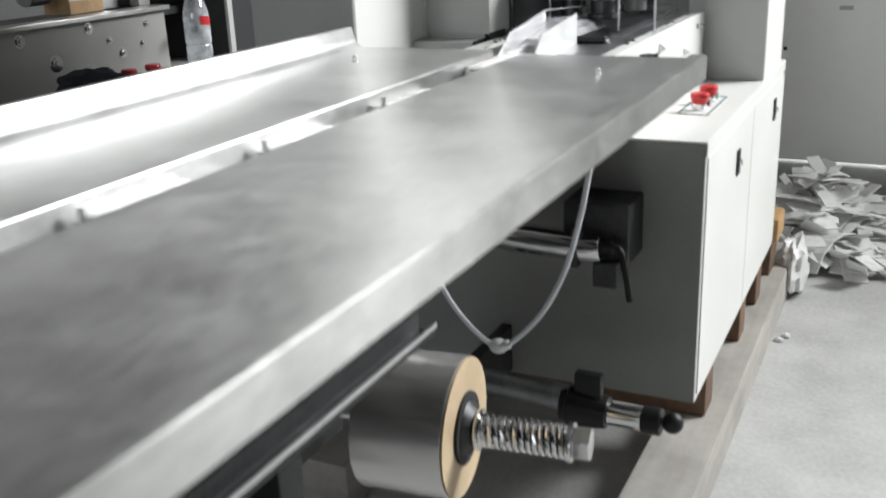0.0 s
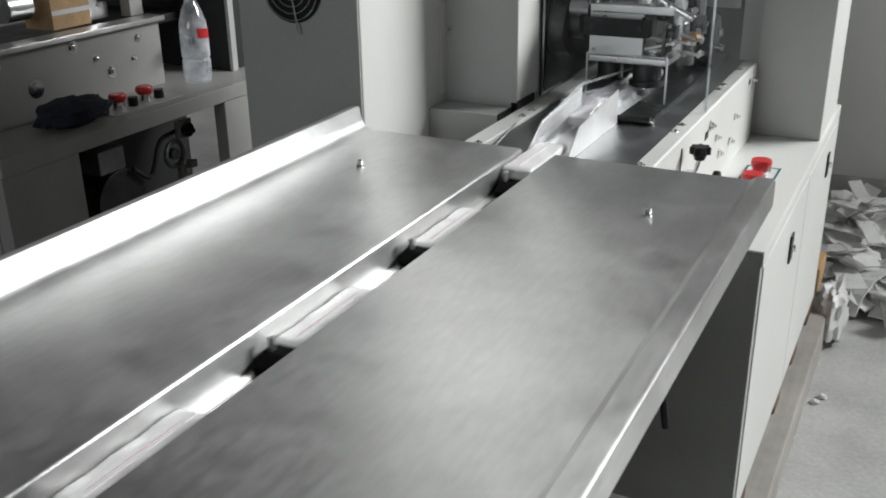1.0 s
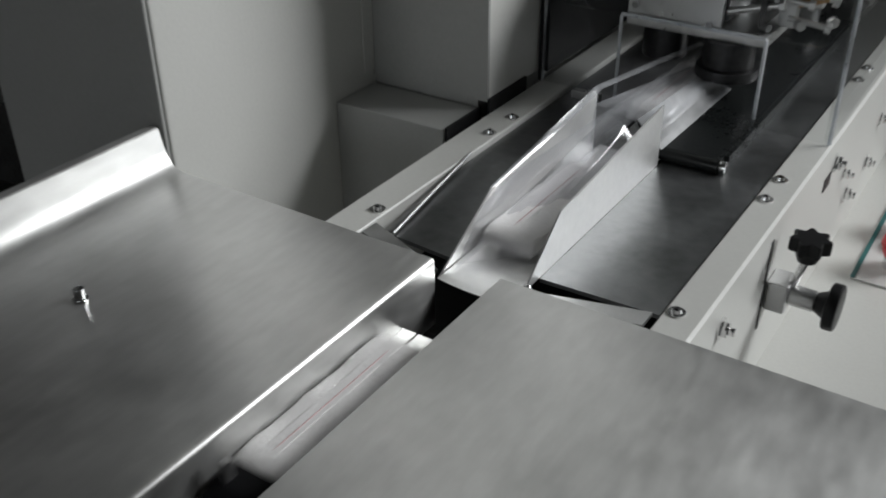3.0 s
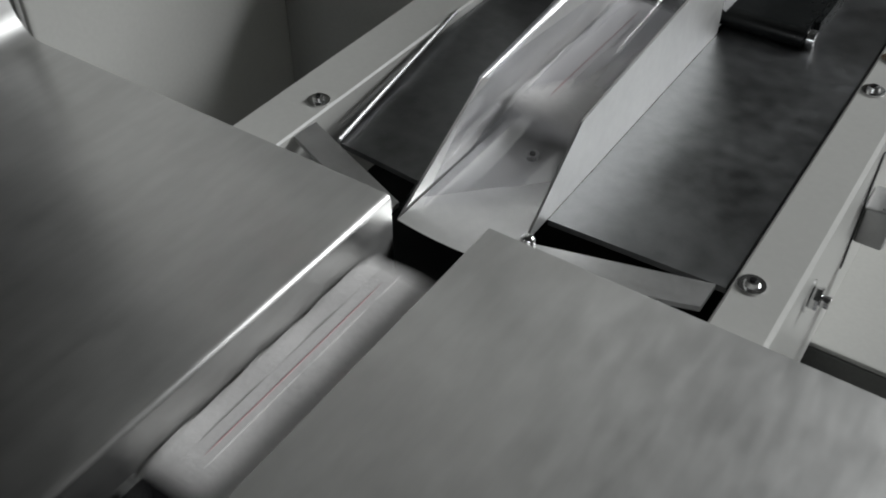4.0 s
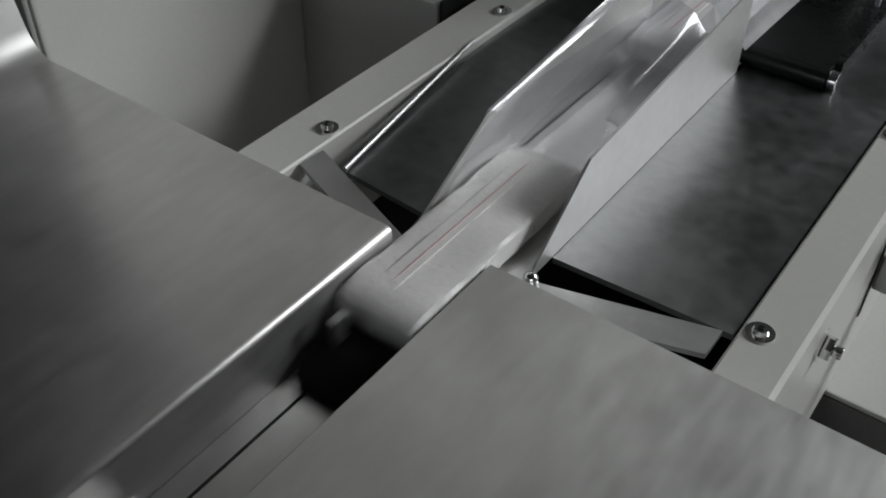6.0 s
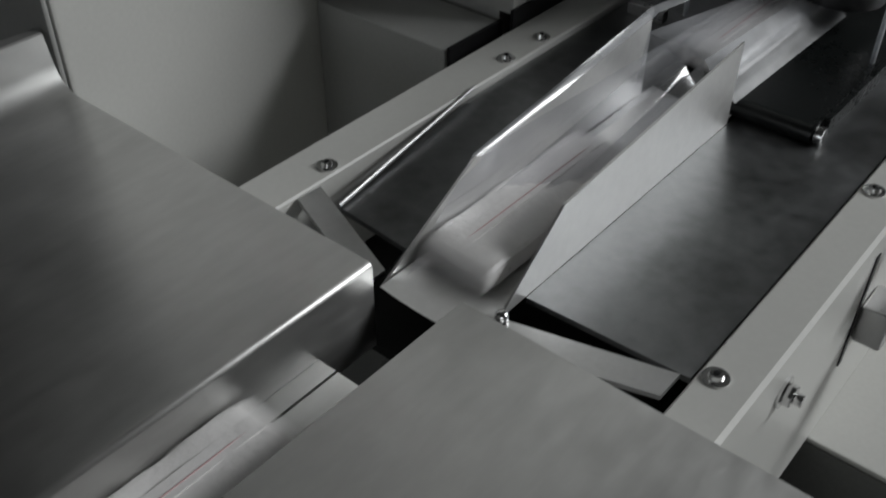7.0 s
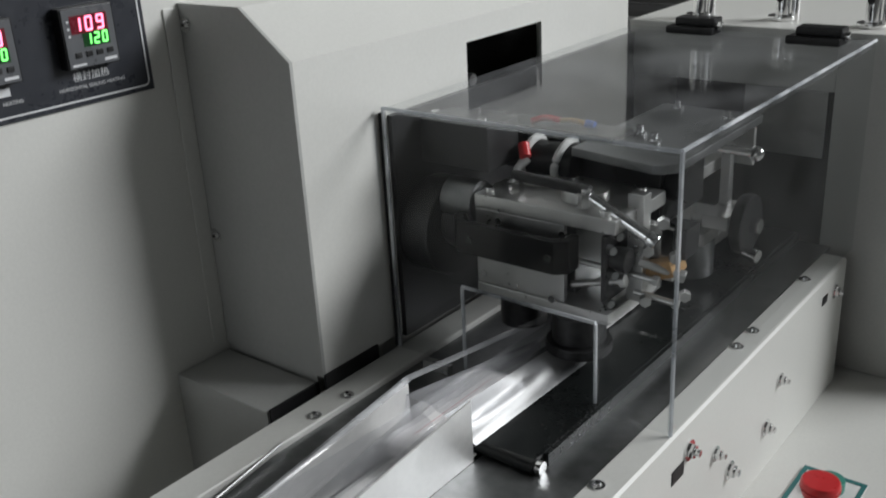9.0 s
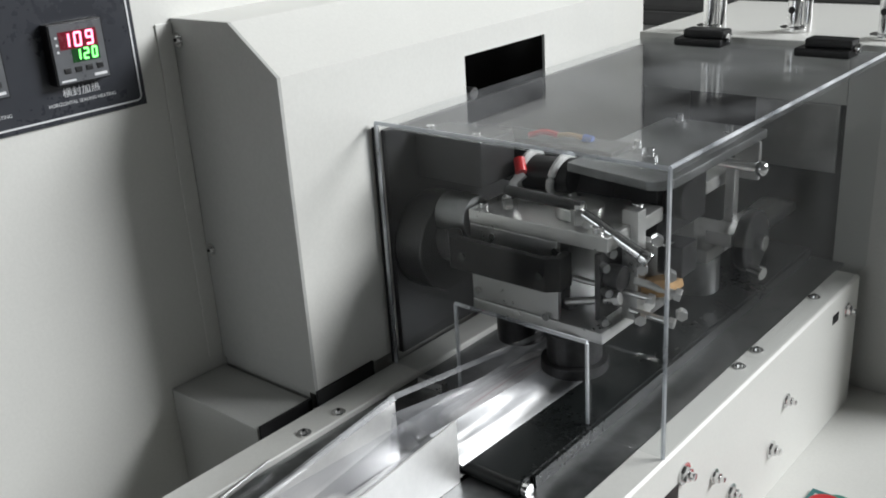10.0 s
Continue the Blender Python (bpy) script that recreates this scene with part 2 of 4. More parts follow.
# Dark tone for roof and west wall, chosen to cut bounced light.
WALL_DARK = material("low_bounce_grey", (0.1, 0.1, 0.098), 0.7, 0.0, 0.1, 2, 80, 0.08)


def glow(name, colour, power):
    m = bpy.data.materials.new(name)
    m.use_nodes = True
    p = m.node_tree.nodes["Principled BSDF"]
    p.inputs["Base Color"].default_value = (*colour, 1)
    p.inputs["Emission Color"].default_value = (*colour, 1)
    p.inputs["Emission Strength"].default_value = power
    return m


LED_RED = glow("red_digits", (1.0, 0.22, 0.36), 3.2)
LED_GREEN = glow("green_digits", (0.2, 1.0, 0.2), 2.0)
BELT_Z = 0.838

# ---- room ----
RX0, RX1, RY0, RY1, RZ = -4.6, 2.9, -6.6, 8.2, 4.6
solo("floor", Shape().box(RX0, RX1, RY0, RY1, -0.1, 0), CONCRETE, "pale dusty concrete workshop floor", "floor", "structure")
# Roof is out of view; its dark tone lowers the fill.
solo("ceiling", Shape().box(RX0, RX1, RY0, RY1, RZ, RZ + 0.1), WALL_DARK, "unseen workshop roof, dark to cut bounced light", "ceiling", "structure")
solo("wall_north", Shape().box(RX0, RX1, RY1, RY1 + 0.15, 0, RZ), WALL, "plain painted workshop wall", "wall", "structure")
# Opening is unseen, added for the south fill light.
ws = Shape().box(RX0, -2.6, RY0 - 0.15, RY0, 0, RZ).box(0.6, RX1, RY0 - 0.15, RY0, 0, RZ)
ws.box(-2.6, 0.6, RY0 - 0.15, RY0, 0, 1.1).box(-2.6, 0.6, RY0 - 0.15, RY0, 3.2, RZ)
solo("wall_south", ws, WALL, "pale painted wall with a wide window opening", "wall", "structure")
solo("wall_west", Shape().box(RX0 - 0.15, RX0, RY0 - 0.15, RY1 + 0.15, 0, RZ), WALL_DARK, "dark grey workshop wall, toned to cut bounced light", "wall", "structure")
WY0, WY1, WZ0, WZ1 = 3.6, 6.1, 2.4, 4.15
we = Shape().box(RX1, RX1 + 0.15, RY0 - 0.15, RY1 + 0.15, 0, WZ0).box(RX1, RX1 + 0.15, RY0 - 0.15, RY1 + 0.15, WZ1, RZ)
we.box(RX1, RX1 + 0.15, RY0 - 0.15, WY0, WZ0, WZ1).box(RX1, RX1 + 0.15, WY1, RY1 + 0.15, WZ0, WZ1)
solo("wall_east", we, WALL, "pale painted wall with a long window opening", "wall", "structure")


SHUTTER = material("shutter_steel", (0.13, 0.13, 0.128), 0.5, 0.0, 0.2, 3, 120, 0.05)
shutter = thing("roller_shutter", (-2.9, RY1, 0), "dark grey slatted roller shutter, closed", "shutter", kind="structure")
slat_mesh = None
for k in range(28):
    slat = Shape().prism([(0, 0.004), (-0.018, 0.016), (-0.026, 0.05), (-0.018, 0.092), (0, 0.104)], "x", -4.55, -1.25)
    if slat_mesh is None:
        slat_mesh = mesh_of("slat", slat, SHUTTER, (-2.9, 0, 0), False)
    ob = new("slat", slat_mesh)
    ob.parent = shutter
    ob.location = (0, -0.002, 0.108 * k)


def shade(ob):
    ob.visible_shadow = False
    return ob


def screw(where, way, r=0.0035, parent=None, head=0.003):
    w, d = Vector(where), Vector(way).normalized()
    s = Shape().cyl(w, w + d * 0.0008, r * 1.7, seg=20)
    s.cyl(w + d * 0.0008, w + d * head, r, r * 0.8, seg=16)
    part("screw", s, CHROME, parent)
    part("screw_socket", Shape().cyl(w + d * (head + 0.0002), w + d * (head + 0.0005), r * 0.4, seg=6), BLACK, parent)


def hex_bolt(where, way, parent, r=0.007, stem=0.004, nut=0.0055):
    w, d = Vector(where), Vector(way).normalized()
    s = Shape().cyl(w, w + d * 0.0012, r * 1.5, seg=20).cyl(w + d * 0.0012, w + d * nut, r * 1.05, seg=6, bev=0.0006).cyl(w + d * nut, w + d * (nut + stem), r * 0.55, seg=14, bev=0.0006)
    part("hex_bolt", s, CHROME, parent)


# ---- infeed table ----
Y0, Y1 = -5.3, 1.482
infeed = thing("infeed_table", (-0.56, 0.3, 0), "brushed steel infeed table with two plates and a centre slot", "conveyor table")
left = [(-0.5885, 0.800), (-0.587, 0.800), (-0.587, 0.8455), (-0.5874, 0.8470), (-0.5885, 0.8481), (-0.5900, 0.8485), (-0.594, 0.8485), (-0.798, 0.8485), (-0.804, 0.8485), (-0.8085, 0.8492), (-0.8125, 0.8510), (-0.8157, 0.8538), (-0.8182, 0.8574), (-0.8202, 0.8625), (-0.8240, 0.8782), (-0.8252, 0.879), (-0.832, 0.879), (-0.832, 0.864), (-0.8305, 0.864), (-0.8305, 0.8775), (-0.8258, 0.8770), (-0.8218, 0.8610), (-0.8192, 0.8560), (-0.8165, 0.8522), (-0.8130, 0.8492), (-0.8085, 0.8474), (-0.804, 0.8468), (-0.589, 0.8468), (-0.5885, 0.8462)]
part("left_plate", Shape().prism(left, "y", Y0, Y1), STEEL, infeed)
right = [(-0.547, 0.798), (-0.547, 0.8415), (-0.5462, 0.8425), (-0.543, 0.8425), (-0.313, 0.8425), (-0.309, 0.8425), (-0.3025, 0.8475), (-0.2850, 0.8475), (-0.2824, 0.8464), (-0.2815, 0.844), (-0.2815, 0.815), (-0.292, 0.815), (-0.292, 0.817), (-0.2835, 0.817), (-0.2835, 0.8435), (-0.2840, 0.8450), (-0.2855, 0.8455), (-0.302, 0.8455), (-0.3095, 0.8405), (-0.5445, 0.8405), (-0.545, 0.840), (-0.545, 0.798)]
part("right_plate", Shape().prism(right, "y", Y0, Y1 + 0.011), STEEL, infeed)
part("end_lip", Shape().box(-0.591, -0.806, Y1 - 0.0018, Y1, 0.815, 0.8463), STEEL, infeed)
part("end_lip", Shape().box(-0.5445, -0.309, Y1 + 0.009, Y1 + 0.0108, 0.822, 0.8403), STEEL, infeed)
part("slot_floor", Shape().box(-0.5868, -0.5768, Y0, Y1 - 0.035, 0.8140, 0.8175), STEEL, infeed)
part("slot_floor", Shape().box(-0.5754, -0.5572, Y0, Y1 - 0.035, 0.8140, 0.8175), STEEL, infeed)
part("chain_cover", Shape().box(-0.5868, -0.5472, Y0, Y1 - 0.05, 0.796, 0.803), BLACK, infeed)
# Housing and panel take dark iron to hold the shade under the table.
part("chain_housing", Shape().prism([(-0.60, 0.74), (-0.53, 0.74), (-0.53, 0.79), (-0.60, 0.79)], "y", Y0, 1.15), IRON, infeed)
part("side_beam", Shape().prism([(-0.40, 0.69), (-0.382, 0.69), (-0.382, 0.692), (-0.398, 0.692), (-0.398, 0.71), (-0.40, 0.71)], "y", Y0, 0.86), IRON, infeed, "dull steel angle under the table")
part("edge_strip", Shape().box(-0.3818, -0.3795, Y0, 0.86, 0.697, 0.7015, 0.0005), ALU, infeed)
part("lower_panel", Shape().box(-0.705, -0.70, Y0, 1.18, 0.36, 0.80), IRON, infeed, "sheet panel darkened for the shade under the table")
for k, y in enumerate((-5.0, -3.4, -1.8, -0.2, 0.62)):
    part("leg", Shape().box(-0.412, -0.382, y, y + 0.03, 0.0, 0.689, 0.003), BLACK, infeed)
    part("leg", Shape().box(-0.76, -0.73, y, y + 0.03, 0.0, 0.846, 0.003), BLACK, infeed)
    part("cross_bar", Shape().box(-0.729, -0.413, y, y + 0.03, 0.735, 0.765, 0.003), BLACK, infeed)
for x, y, z in ((-0.733, 1.334, 0.8485), (-0.383, 1.333, 0.8425)):
    part("stud", Shape().cyl((x, y, z - 0.003), (x, y, z + 0.0015), 0.0045, seg=20).cyl((x, y, z + 0.0015), (x, y, z + 0.0085), 0.0032, seg=16, bev=0.0006), CHROME, infeed)

# ---- pallet under the machine ----
pallet = thing("pallet", (-0.6, 2.1, 0), "rough timber skid with brown blocks under the machine", "pallet")
for x in (-1.0, -0.405):
    part("board", Shape().box(x, x + 0.118, 1.45, 2.98, 0.0, 0.098, 0.004), WOOD_PALE, pallet, "pale dusty runner board")
for y in (1.87, 2.24, 2.47):
    part("beam", Shape().box(-1.0, -0.326, y, y + 0.07, 0.0981, 0.231, 0.005), WOOD, pallet)
part("packer", Shape().box(-0.40, -0.325, 2.69, 2.80, 0.0981, 0.1938, 0.004), WOOD, pallet)
part("end_block", Shape().box(-0.39, -0.31, 2.68, 2.80, 0.194, 0.257, 0.005), ORANGE, pallet, "raw brown timber block")

# ---- wrapping machine ----
machine = thing("wrapping_machine", (-0.6, 2.2, 0.2315), "cream flow wrapping machine, its ends greyed for shade, on a timber skid", "packing machine")
BX = -0.307
part("base_cabinet", Shape().box(-1.02, BX - 0.002, 1.670, 2.55, 0.232, 0.684, 0.003), CREAM, machine)
part("base_top", Shape().box(-1.02, BX, 1.665, 2.55, 0.6842, 0.688, 0.0015).box(BX - 0.0018, BX, 1.665, 2.55, 0.664, 0.6842), CREAM, machine)
# Darker copy of the grey: the shade under the table is in it.
FRONT_SHADE = material("front_shade_enamel", (0.24, 0.245, 0.235), 0.45, 0.0, 0.14, 4, 350, 0.04, rvary=0.08)
part("front_panel", Shape().box(-1.015, BX - 0.003, 1.6652, 1.6698, 0.234, 0.6835, 0.001), FRONT_SHADE, machine, "front panel in grey darkened for its shade")
for y0, y1 in ((1.677, 2.11), (2.116, 2.542)):
    d = part("side_door", Shape().box(BX - 0.0018, BX + 0.0006, y0, y1, 0.246, 0.660, 0.0006), CREAM, machine)
for y, z in ((1.95, 0.588), (2.40, 0.60)):
    latch = part("latch", Shape().box(BX + 0.0008, BX + 0.004, y - 0.014, y + 0.014, z - 0.024, z + 0.024, 0.0015), BLACK, machine)
    part("latch_key", Shape().cyl((BX + 0.004, y, z), (BX + 0.009, y, z), 0.006, seg=14, bev=0.001), CHROME, latch)
# control cabinet with its fan
# Unseen upper part is made taller to shade the second machine.
part("control_cabinet", Shape().box(-1.013, -0.82, 1.488, 2.47, 0.6885, 1.78, 0.003).box(-1.013, -0.84, 1.488, 1.66, 0.55, 0.6883), CREAM, machine)
# Grey sheet holds the shade of the cabinet's end, turned from the window.
part("fan_panel", Shape().box(-1.0135, -0.8215, 1.4845, 1.4878, 0.55, 1.778, 0.0012), GREY, machine, "end panel greyed for its shaded side")
fan = part("fan", Shape().cyl((-0.921, 1.4843, 1.03), (-0.921, 1.4805, 1.03), 0.047, seg=40, bev=0.001), BLACK, machine, "black round fan inside a wire guard")
for r in (0.016, 0.025, 0.034, 0.043):
    part("guard_ring", Shape().tube([(-0.921 + r * math.cos(a * math.tau / 36), 1.4785, 1.03 + r * math.sin(a * math.tau / 36)) for a in range(37)], 0.0012, 6), CHROME, fan)
for a in (40, 160, 280):
    c, q = math.cos(radians(a)), math.sin(radians(a))
    part("guard_spoke", Shape().tube([(-0.921 + 0.008 * c, 1.4775, 1.03 + 0.008 * q), (-0.921 + 0.062 * c, 1.4775, 1.03 + 0.062 * q)], 0.0016, 6), CHROME, fan)
# head housing, a folded shell with a dark window
HX, HY0, HY1 = -0.699, 1.73, 2.19
front = [(-0.8198, 0.839), (HX, 0.839), (HX, 1.097), (-0.748, 1.134), (-0.8198, 1.134)]
# Head's end is greyed to hold its shade.
part("head_front", Shape().prism(front, "y", HY0, HY0 + 0.003), GREY, machine, "end of the head, greyed for its shaded side")
ys, zs = (HY0 + 0.003, 1.941, 2.063, HY1), (0.839, 1.012, 1.076, 1.097)
hs = Shape()
for a in range(3):
    for b in range(3):
        if (a, b) != (1, 1):
            hs.box(HX - 0.003, HX, ys[a], ys[a + 1], zs[b], zs[b + 1])
bmesh.ops.remove_doubles(hs.bm, verts=hs.bm.verts, dist=1e-5)
part("head_side", hs, CREAM, machine, smooth=False)
part("head_chamfer", Shape().sheet([(HX, HY0 + 0.003, 1.097), (HX, HY1, 1.097), (-0.748, HY1, 1.134), (-0.748, HY0 + 0.003, 1.134)], (-0.002, 0, -0.003)), CREAM, machine)
part("head_top", Shape().box(-0.8198, -0.748, HY0 + 0.003, HY1, 1.131, 1.134), CREAM, machine)
part("head_end", Shape().box(-0.8198, HX - 0.0031, HY1 - 0.003, HY1, 0.839, 1.094), CREAM, machine)
# Shade inside the head is put into this near-black colour.
part("head_inside", Shape().box(-0.79, -0.775, 1.75, 2.17, 0.86, 1.11).box(-0.775, -0.71, 1.93, 2.07, 0.99, 1.004), DARKNESS, machine, "interior of the head, near-black to hold its shade")
part("inner_bolt", Shape().cyl((-0.775, 1.96, 1.045), (-0.722, 1.96, 1.045), 0.009, seg=16, bev=0.001).cyl((-0.775, 1.99, 1.03), (-0.73, 1.99, 1.03), 0.006, seg=14), ALU, machine)
part("corner_flange", Shape().box(-0.8198, -0.8182, 1.7155, HY0 - 0.0002, 0.8445, 1.131, 0.0005), CREAM, machine)
for z in (1.118, 0.942):
    screw((-0.812, HY0 - 0.0002, z), (0, -1, 0), 0.0035, machine)
part("side_box", Shape().box(-0.8198, -0.707, 1.674, 1.7297, 0.6885, 0.832, 0.0015).box(-0.8198, -0.71, 1.7332, 2.18, 0.6885, 0.8405), GREY, machine)
# Black strips painted in for the shade of the gap beside the rail.
part("gap_shade", Shape().box(-0.7068, -0.7045, 1.676, 1.7297, 0.70, 0.8335).box(-0.6988, -0.6965, 1.7302, 1.795, 0.822, 0.8415), BLACK, machine, "black strip standing in for the shade in the gap")
# rails with their flanges
part("left_rail", Shape().prism([(-0.696, 0.6885), (-0.694, 0.6885), (-0.694, 0.828), (-0.669, 0.828), (-0.669, 0.80), (-0.667, 0.80), (-0.667, 0.829), (-0.668, 0.83), (-0.695, 0.83), (-0.696, 0.829)], "y", 1.497, 2.244), CREAM, machine)
part("right_rail", Shape().prism([(-0.432, 0.6885), (-0.434, 0.6885), (-0.434, 0.828), (-0.454, 0.828), (-0.454, 0.80), (-0.456, 0.80), (-0.456, 0.829), (-0.455, 0.83), (-0.434, 0.83), (-0.432, 0.828)], "y", 1.497, 2.215), CREAM, machine)
for y in (1.540, 1.694, 1.731):
    screw((-0.6745, y, 0.83), (0, 0, 1), 0.0034, machine)
for y in (1.534, 1.702, 1.738, 1.975, 2.01, 2.14):
    screw((-0.449, y, 0.83), (0, 0, 1), 0.0034, machine)
for y, z, big in ((1.847, 0.804, 1.0), (1.899, 0.772, 0.75), (1.932, 0.737, 1.0), (2.013, 0.736, 0.95), (2.041, 0.772, 0.75), (2.183, 0.805, 0.85), (1.574, 0.801, 0.9)):
    hex_bolt((-0.432, y, z), (1, 0, 0), machine, 0.0058 * big)
for q in ((2.146, 2.160, 0.803, 0.812), (1.672, 1.677, 0.74, 0.815)):
    part("adjusting_slot", Shape().box(-0.4319, -0.4312, *q, 0.0002), BLACK, machine)
part("adjusting_slot", Shape().box(-0.4319, -0.4312, 1.818, 1.838, 0.788, 0.800, 0.0002), BLACK, machine)
part("deck_plate", Shape().sheet([(-0.5371, 1.527, 0.8242), (-0.4575, 1.530, 0.8242), (-0.4575, 2.244, 0.8242), (-0.5371, 2.244, 0.8242)], (0, 0, 0.003)), STEEL_DARK, machine)
part("deck_plate", Shape().sheet([(-0.648, 1.523, 0.8225), (-0.5915, 1.519, 0.8225), (-0.5915, 2.244, 0.8225), (-0.666, 2.244, 0.8225), (-0.666, 1.640, 0.8225)], (0, 0, 0.003)), STEEL_DARK, machine)
part("plate_edge", Shape().tube([(-0.6480, 1.522, 0.8275), (-0.6665, 1.652, 0.8310)], 0.0012, 8), ALU, machine)
# Near-black sheet added for the shade below the deck.
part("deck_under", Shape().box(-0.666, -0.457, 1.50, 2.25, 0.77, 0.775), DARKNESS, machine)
# guide bars of the former
FIN = material("fin_steel", (0.8, 0.8, 0.79), 0.45, 0.75, 0.08, 9, 200, 0.02)
part("guide_bar", Shape().sheet([(-0.532, 1.5075, 0.8275), (-0.461, 1.527, 0.8275), (-0.461, 1.5115, 0.8275), (-0.532, 1.490, 0.8275)], (0, 0, 0.0025)), ALU, machine)
part("guide_bar", Shape().sheet([(-0.665, 1.526, 0.8265), (-0.596, 1.499, 0.8265), (-0.596, 1.484, 0.8265), (-0.666, 1.511, 0.8265)], (0, 0, 0.0025)), ALU, machine)
part("throat_plate", Shape().grid(8, 8, lambda u, v: (-0.5885 + u * 0.051, 1.4875 + v * 0.235, 0.8285 + 0.0022 * (2 * u - 1) ** 2)), FIN, machine)
part("rivet", Shape().cyl((-0.5645, 1.561, 0.8285), (-0.5645, 1.561, 0.8302), 0.0040, 0.0030, seg=22), CHROME, machine)
part("rivet_hole", Shape().cyl((-0.5645, 1.561, 0.8303), (-0.5645, 1.561, 0.8306), 0.0015, seg=14), BLACK, machine)
part("pivot_pin", Shape().ball((-0.5350, 1.5060, 0.8315), 0.0035), CHROME, machine)
finl = [(1.490, 0.8285), (1.711, 0.8285), (1.711, 0.882), (1.554, 0.864)]
finr = [(1.508, 0.8275), (1.717, 0.8275), (1.717, 0.8775), (1.552, 0.8635)]
part("left_fin", Shape().prism(finl, "x", -0.5905, -0.5893), FIN, machine)
part("right_fin", Shape().prism(finr, "x", -0.5385, -0.5373), FIN, machine)
# transport belt
belt = [(1.725 + 0.006 - 0.006 * math.sin(a * math.pi / 8), BELT_Z - 0.006 + 0.006 * math.cos(a * math.pi / 8)) for a in range(9)]
part("belt", Shape().prism(belt + [(2.24, BELT_Z - 0.012), (2.24, BELT_Z)], "x", -0.568, -0.4935), RUBBER, machine)
part("belt_roller", Shape().cyl((-0.4932, 1.732, BELT_Z - 0.0062), (-0.488, 1.732, BELT_Z - 0.0062), 0.0052, seg=20, bev=0.0008), CHROME, machine)
part("belt_side", Shape().box(-0.4932, -0.490, 1.742, 2.24, 0.8258, BELT_Z - 0.001), RUBBER, machine)
# end housing
ex0, ex1, ey0, ey1 = -0.6995, -0.312, 2.246, 2.50
eh = Shape().box(ex0, ex1, ey0 + 0.004, ey1, 1.046, 1.05, 0.001)
part("end_housing", eh, CREAM, machine)
part("housing_side", Shape().box(ex1 - 0.004, ex1, ey0 + 0.004, ey1, 0.6885, 1.0458), CREAM, machine)
part("housing_side", Shape().box(ex0, ex0 + 0.004, ey0 + 0.004, ey1, 0.8, 1.0458), CREAM, machine)
part("housing_back", Shape().box(ex0 + 0.0042, ex1 - 0.0042, ey1 - 0.004, ey1, 0.6885, 1.0458), CREAM, machine)
# Grey here takes in the shade on the housing's -y face.
part("end_panel", Shape().box(-0.470, ex1, ey0, ey0 + 0.0038, 0.6885, 1.05, 0.001).box(ex0, -0.4702, ey0, ey0 + 0.0038, 0.99, 1.05, 0.001), GREY, machine, "end panel greyed for its shaded side")
part("inner_plate", Shape().box(-0.565, -0.478, ey0 + 0.006, ey0 + 0.009, 0.918, 0.988, 0.001), STEEL, machine)
# Near-black back sheet stands for the shade inside the housing.
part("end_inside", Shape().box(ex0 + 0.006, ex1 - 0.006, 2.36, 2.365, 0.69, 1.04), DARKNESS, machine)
for x, y in ((-0.611, 2.218), (-0.480, 2.205)):
    clamp = part("clamp_block", Shape().box(x - 0.026, x + 0.026, y - 0.013, y + 0.013, 1.0453, 1.0535, 0.002).box(x - 0.018, x + 0.026, y - 0.008, y + 0.013, 1.0535, 1.062, 0.002), BLACK, machine)
    part("clamp_screw", Shape().cyl((x + 0.026, y, 1.054), (x + 0.032, y, 1.054), 0.0045, seg=14, bev=0.001), CHROME, clamp)
for x, y, h in ((-0.635, 2.285, 0.062), (-0.548, 2.300, 0.032), (-0.452, 2.285, 0.038)):
    post = part("post", Shape().cyl((x, y, 1.0502), (x, y, 1.055), 0.015, seg=28, bev=0.001).cyl((x, y, 1.055), (x, y, 1.05 + h), 0.0078, seg=28, bev=0.001).cyl((x + 0.0135, y, 1.0502), (x + 0.0135, y, 1.05 + h), 0.0045, seg=20, bev=0.0006), CHROME, machine)
    part("cross_hole", Shape().cyl((x - 0.001, y - 0.0077, 1.05 + h * 0.7), (x - 0.001, y - 0.0085, 1.05 + h * 0.7), 0.0035, seg=14), BLACK, post)

# emergency and start buttons on the base top
bp = thing("button_panel", (-0.374, 1.955, 0.688), "small printed button plate with two red mushroom buttons", "control panel")
part("label_plate", Shape().box(-0.402, -0.346, 1.868, 2.042, 0.6882, 0.690, 0.0005), PLASTIC, bp)
part("border", Shape().box(-0.402, -0.398, 1.868, 2.042, 0.6901, 0.6905).box(-0.350, -0.346, 1.868, 2.042, 0.6901, 0.6905).box(-0.398, -0.350, 2.037, 2.042, 0.6901, 0.6905), TEAL, bp)
for y in (1.906, 1.984):
    b = part("red_button", Shape().cyl((-0.371, y, 0.702), (-0.371, y, 0.713), 0.0130, 0.0170, seg=32).cyl((-0.371, y, 0.713), (-0.371, y, 0.7205), 0.0172, 0.0160, seg=32, bev=0.002), RED, bp, "red mushroom button")
    part("collar", Shape().cyl((-0.371, y, 0.6902), (-0.371, y, 0.7018), 0.0122, seg=28, bev=0.001), CHROME, b)
part("dark_button", Shape().cyl((-0.372, 1.945, 0.6902), (-0.372, 1.945, 0.700), 0.0115, seg=24, bev=0.0015), BLACK, bp)
part("green_button", Shape().cyl((-0.372, 2.018, 0.6902), (-0.372, 2.018, 0.702), 0.0125, seg=24, bev=0.0015), GREEN, bp)

# clamp with star knob and disc on the rail
ck = thing("clamp_knob", (-0.41, 1.69, 0.688), "black star knob and disc handle on a steel clamp", "machine knob")
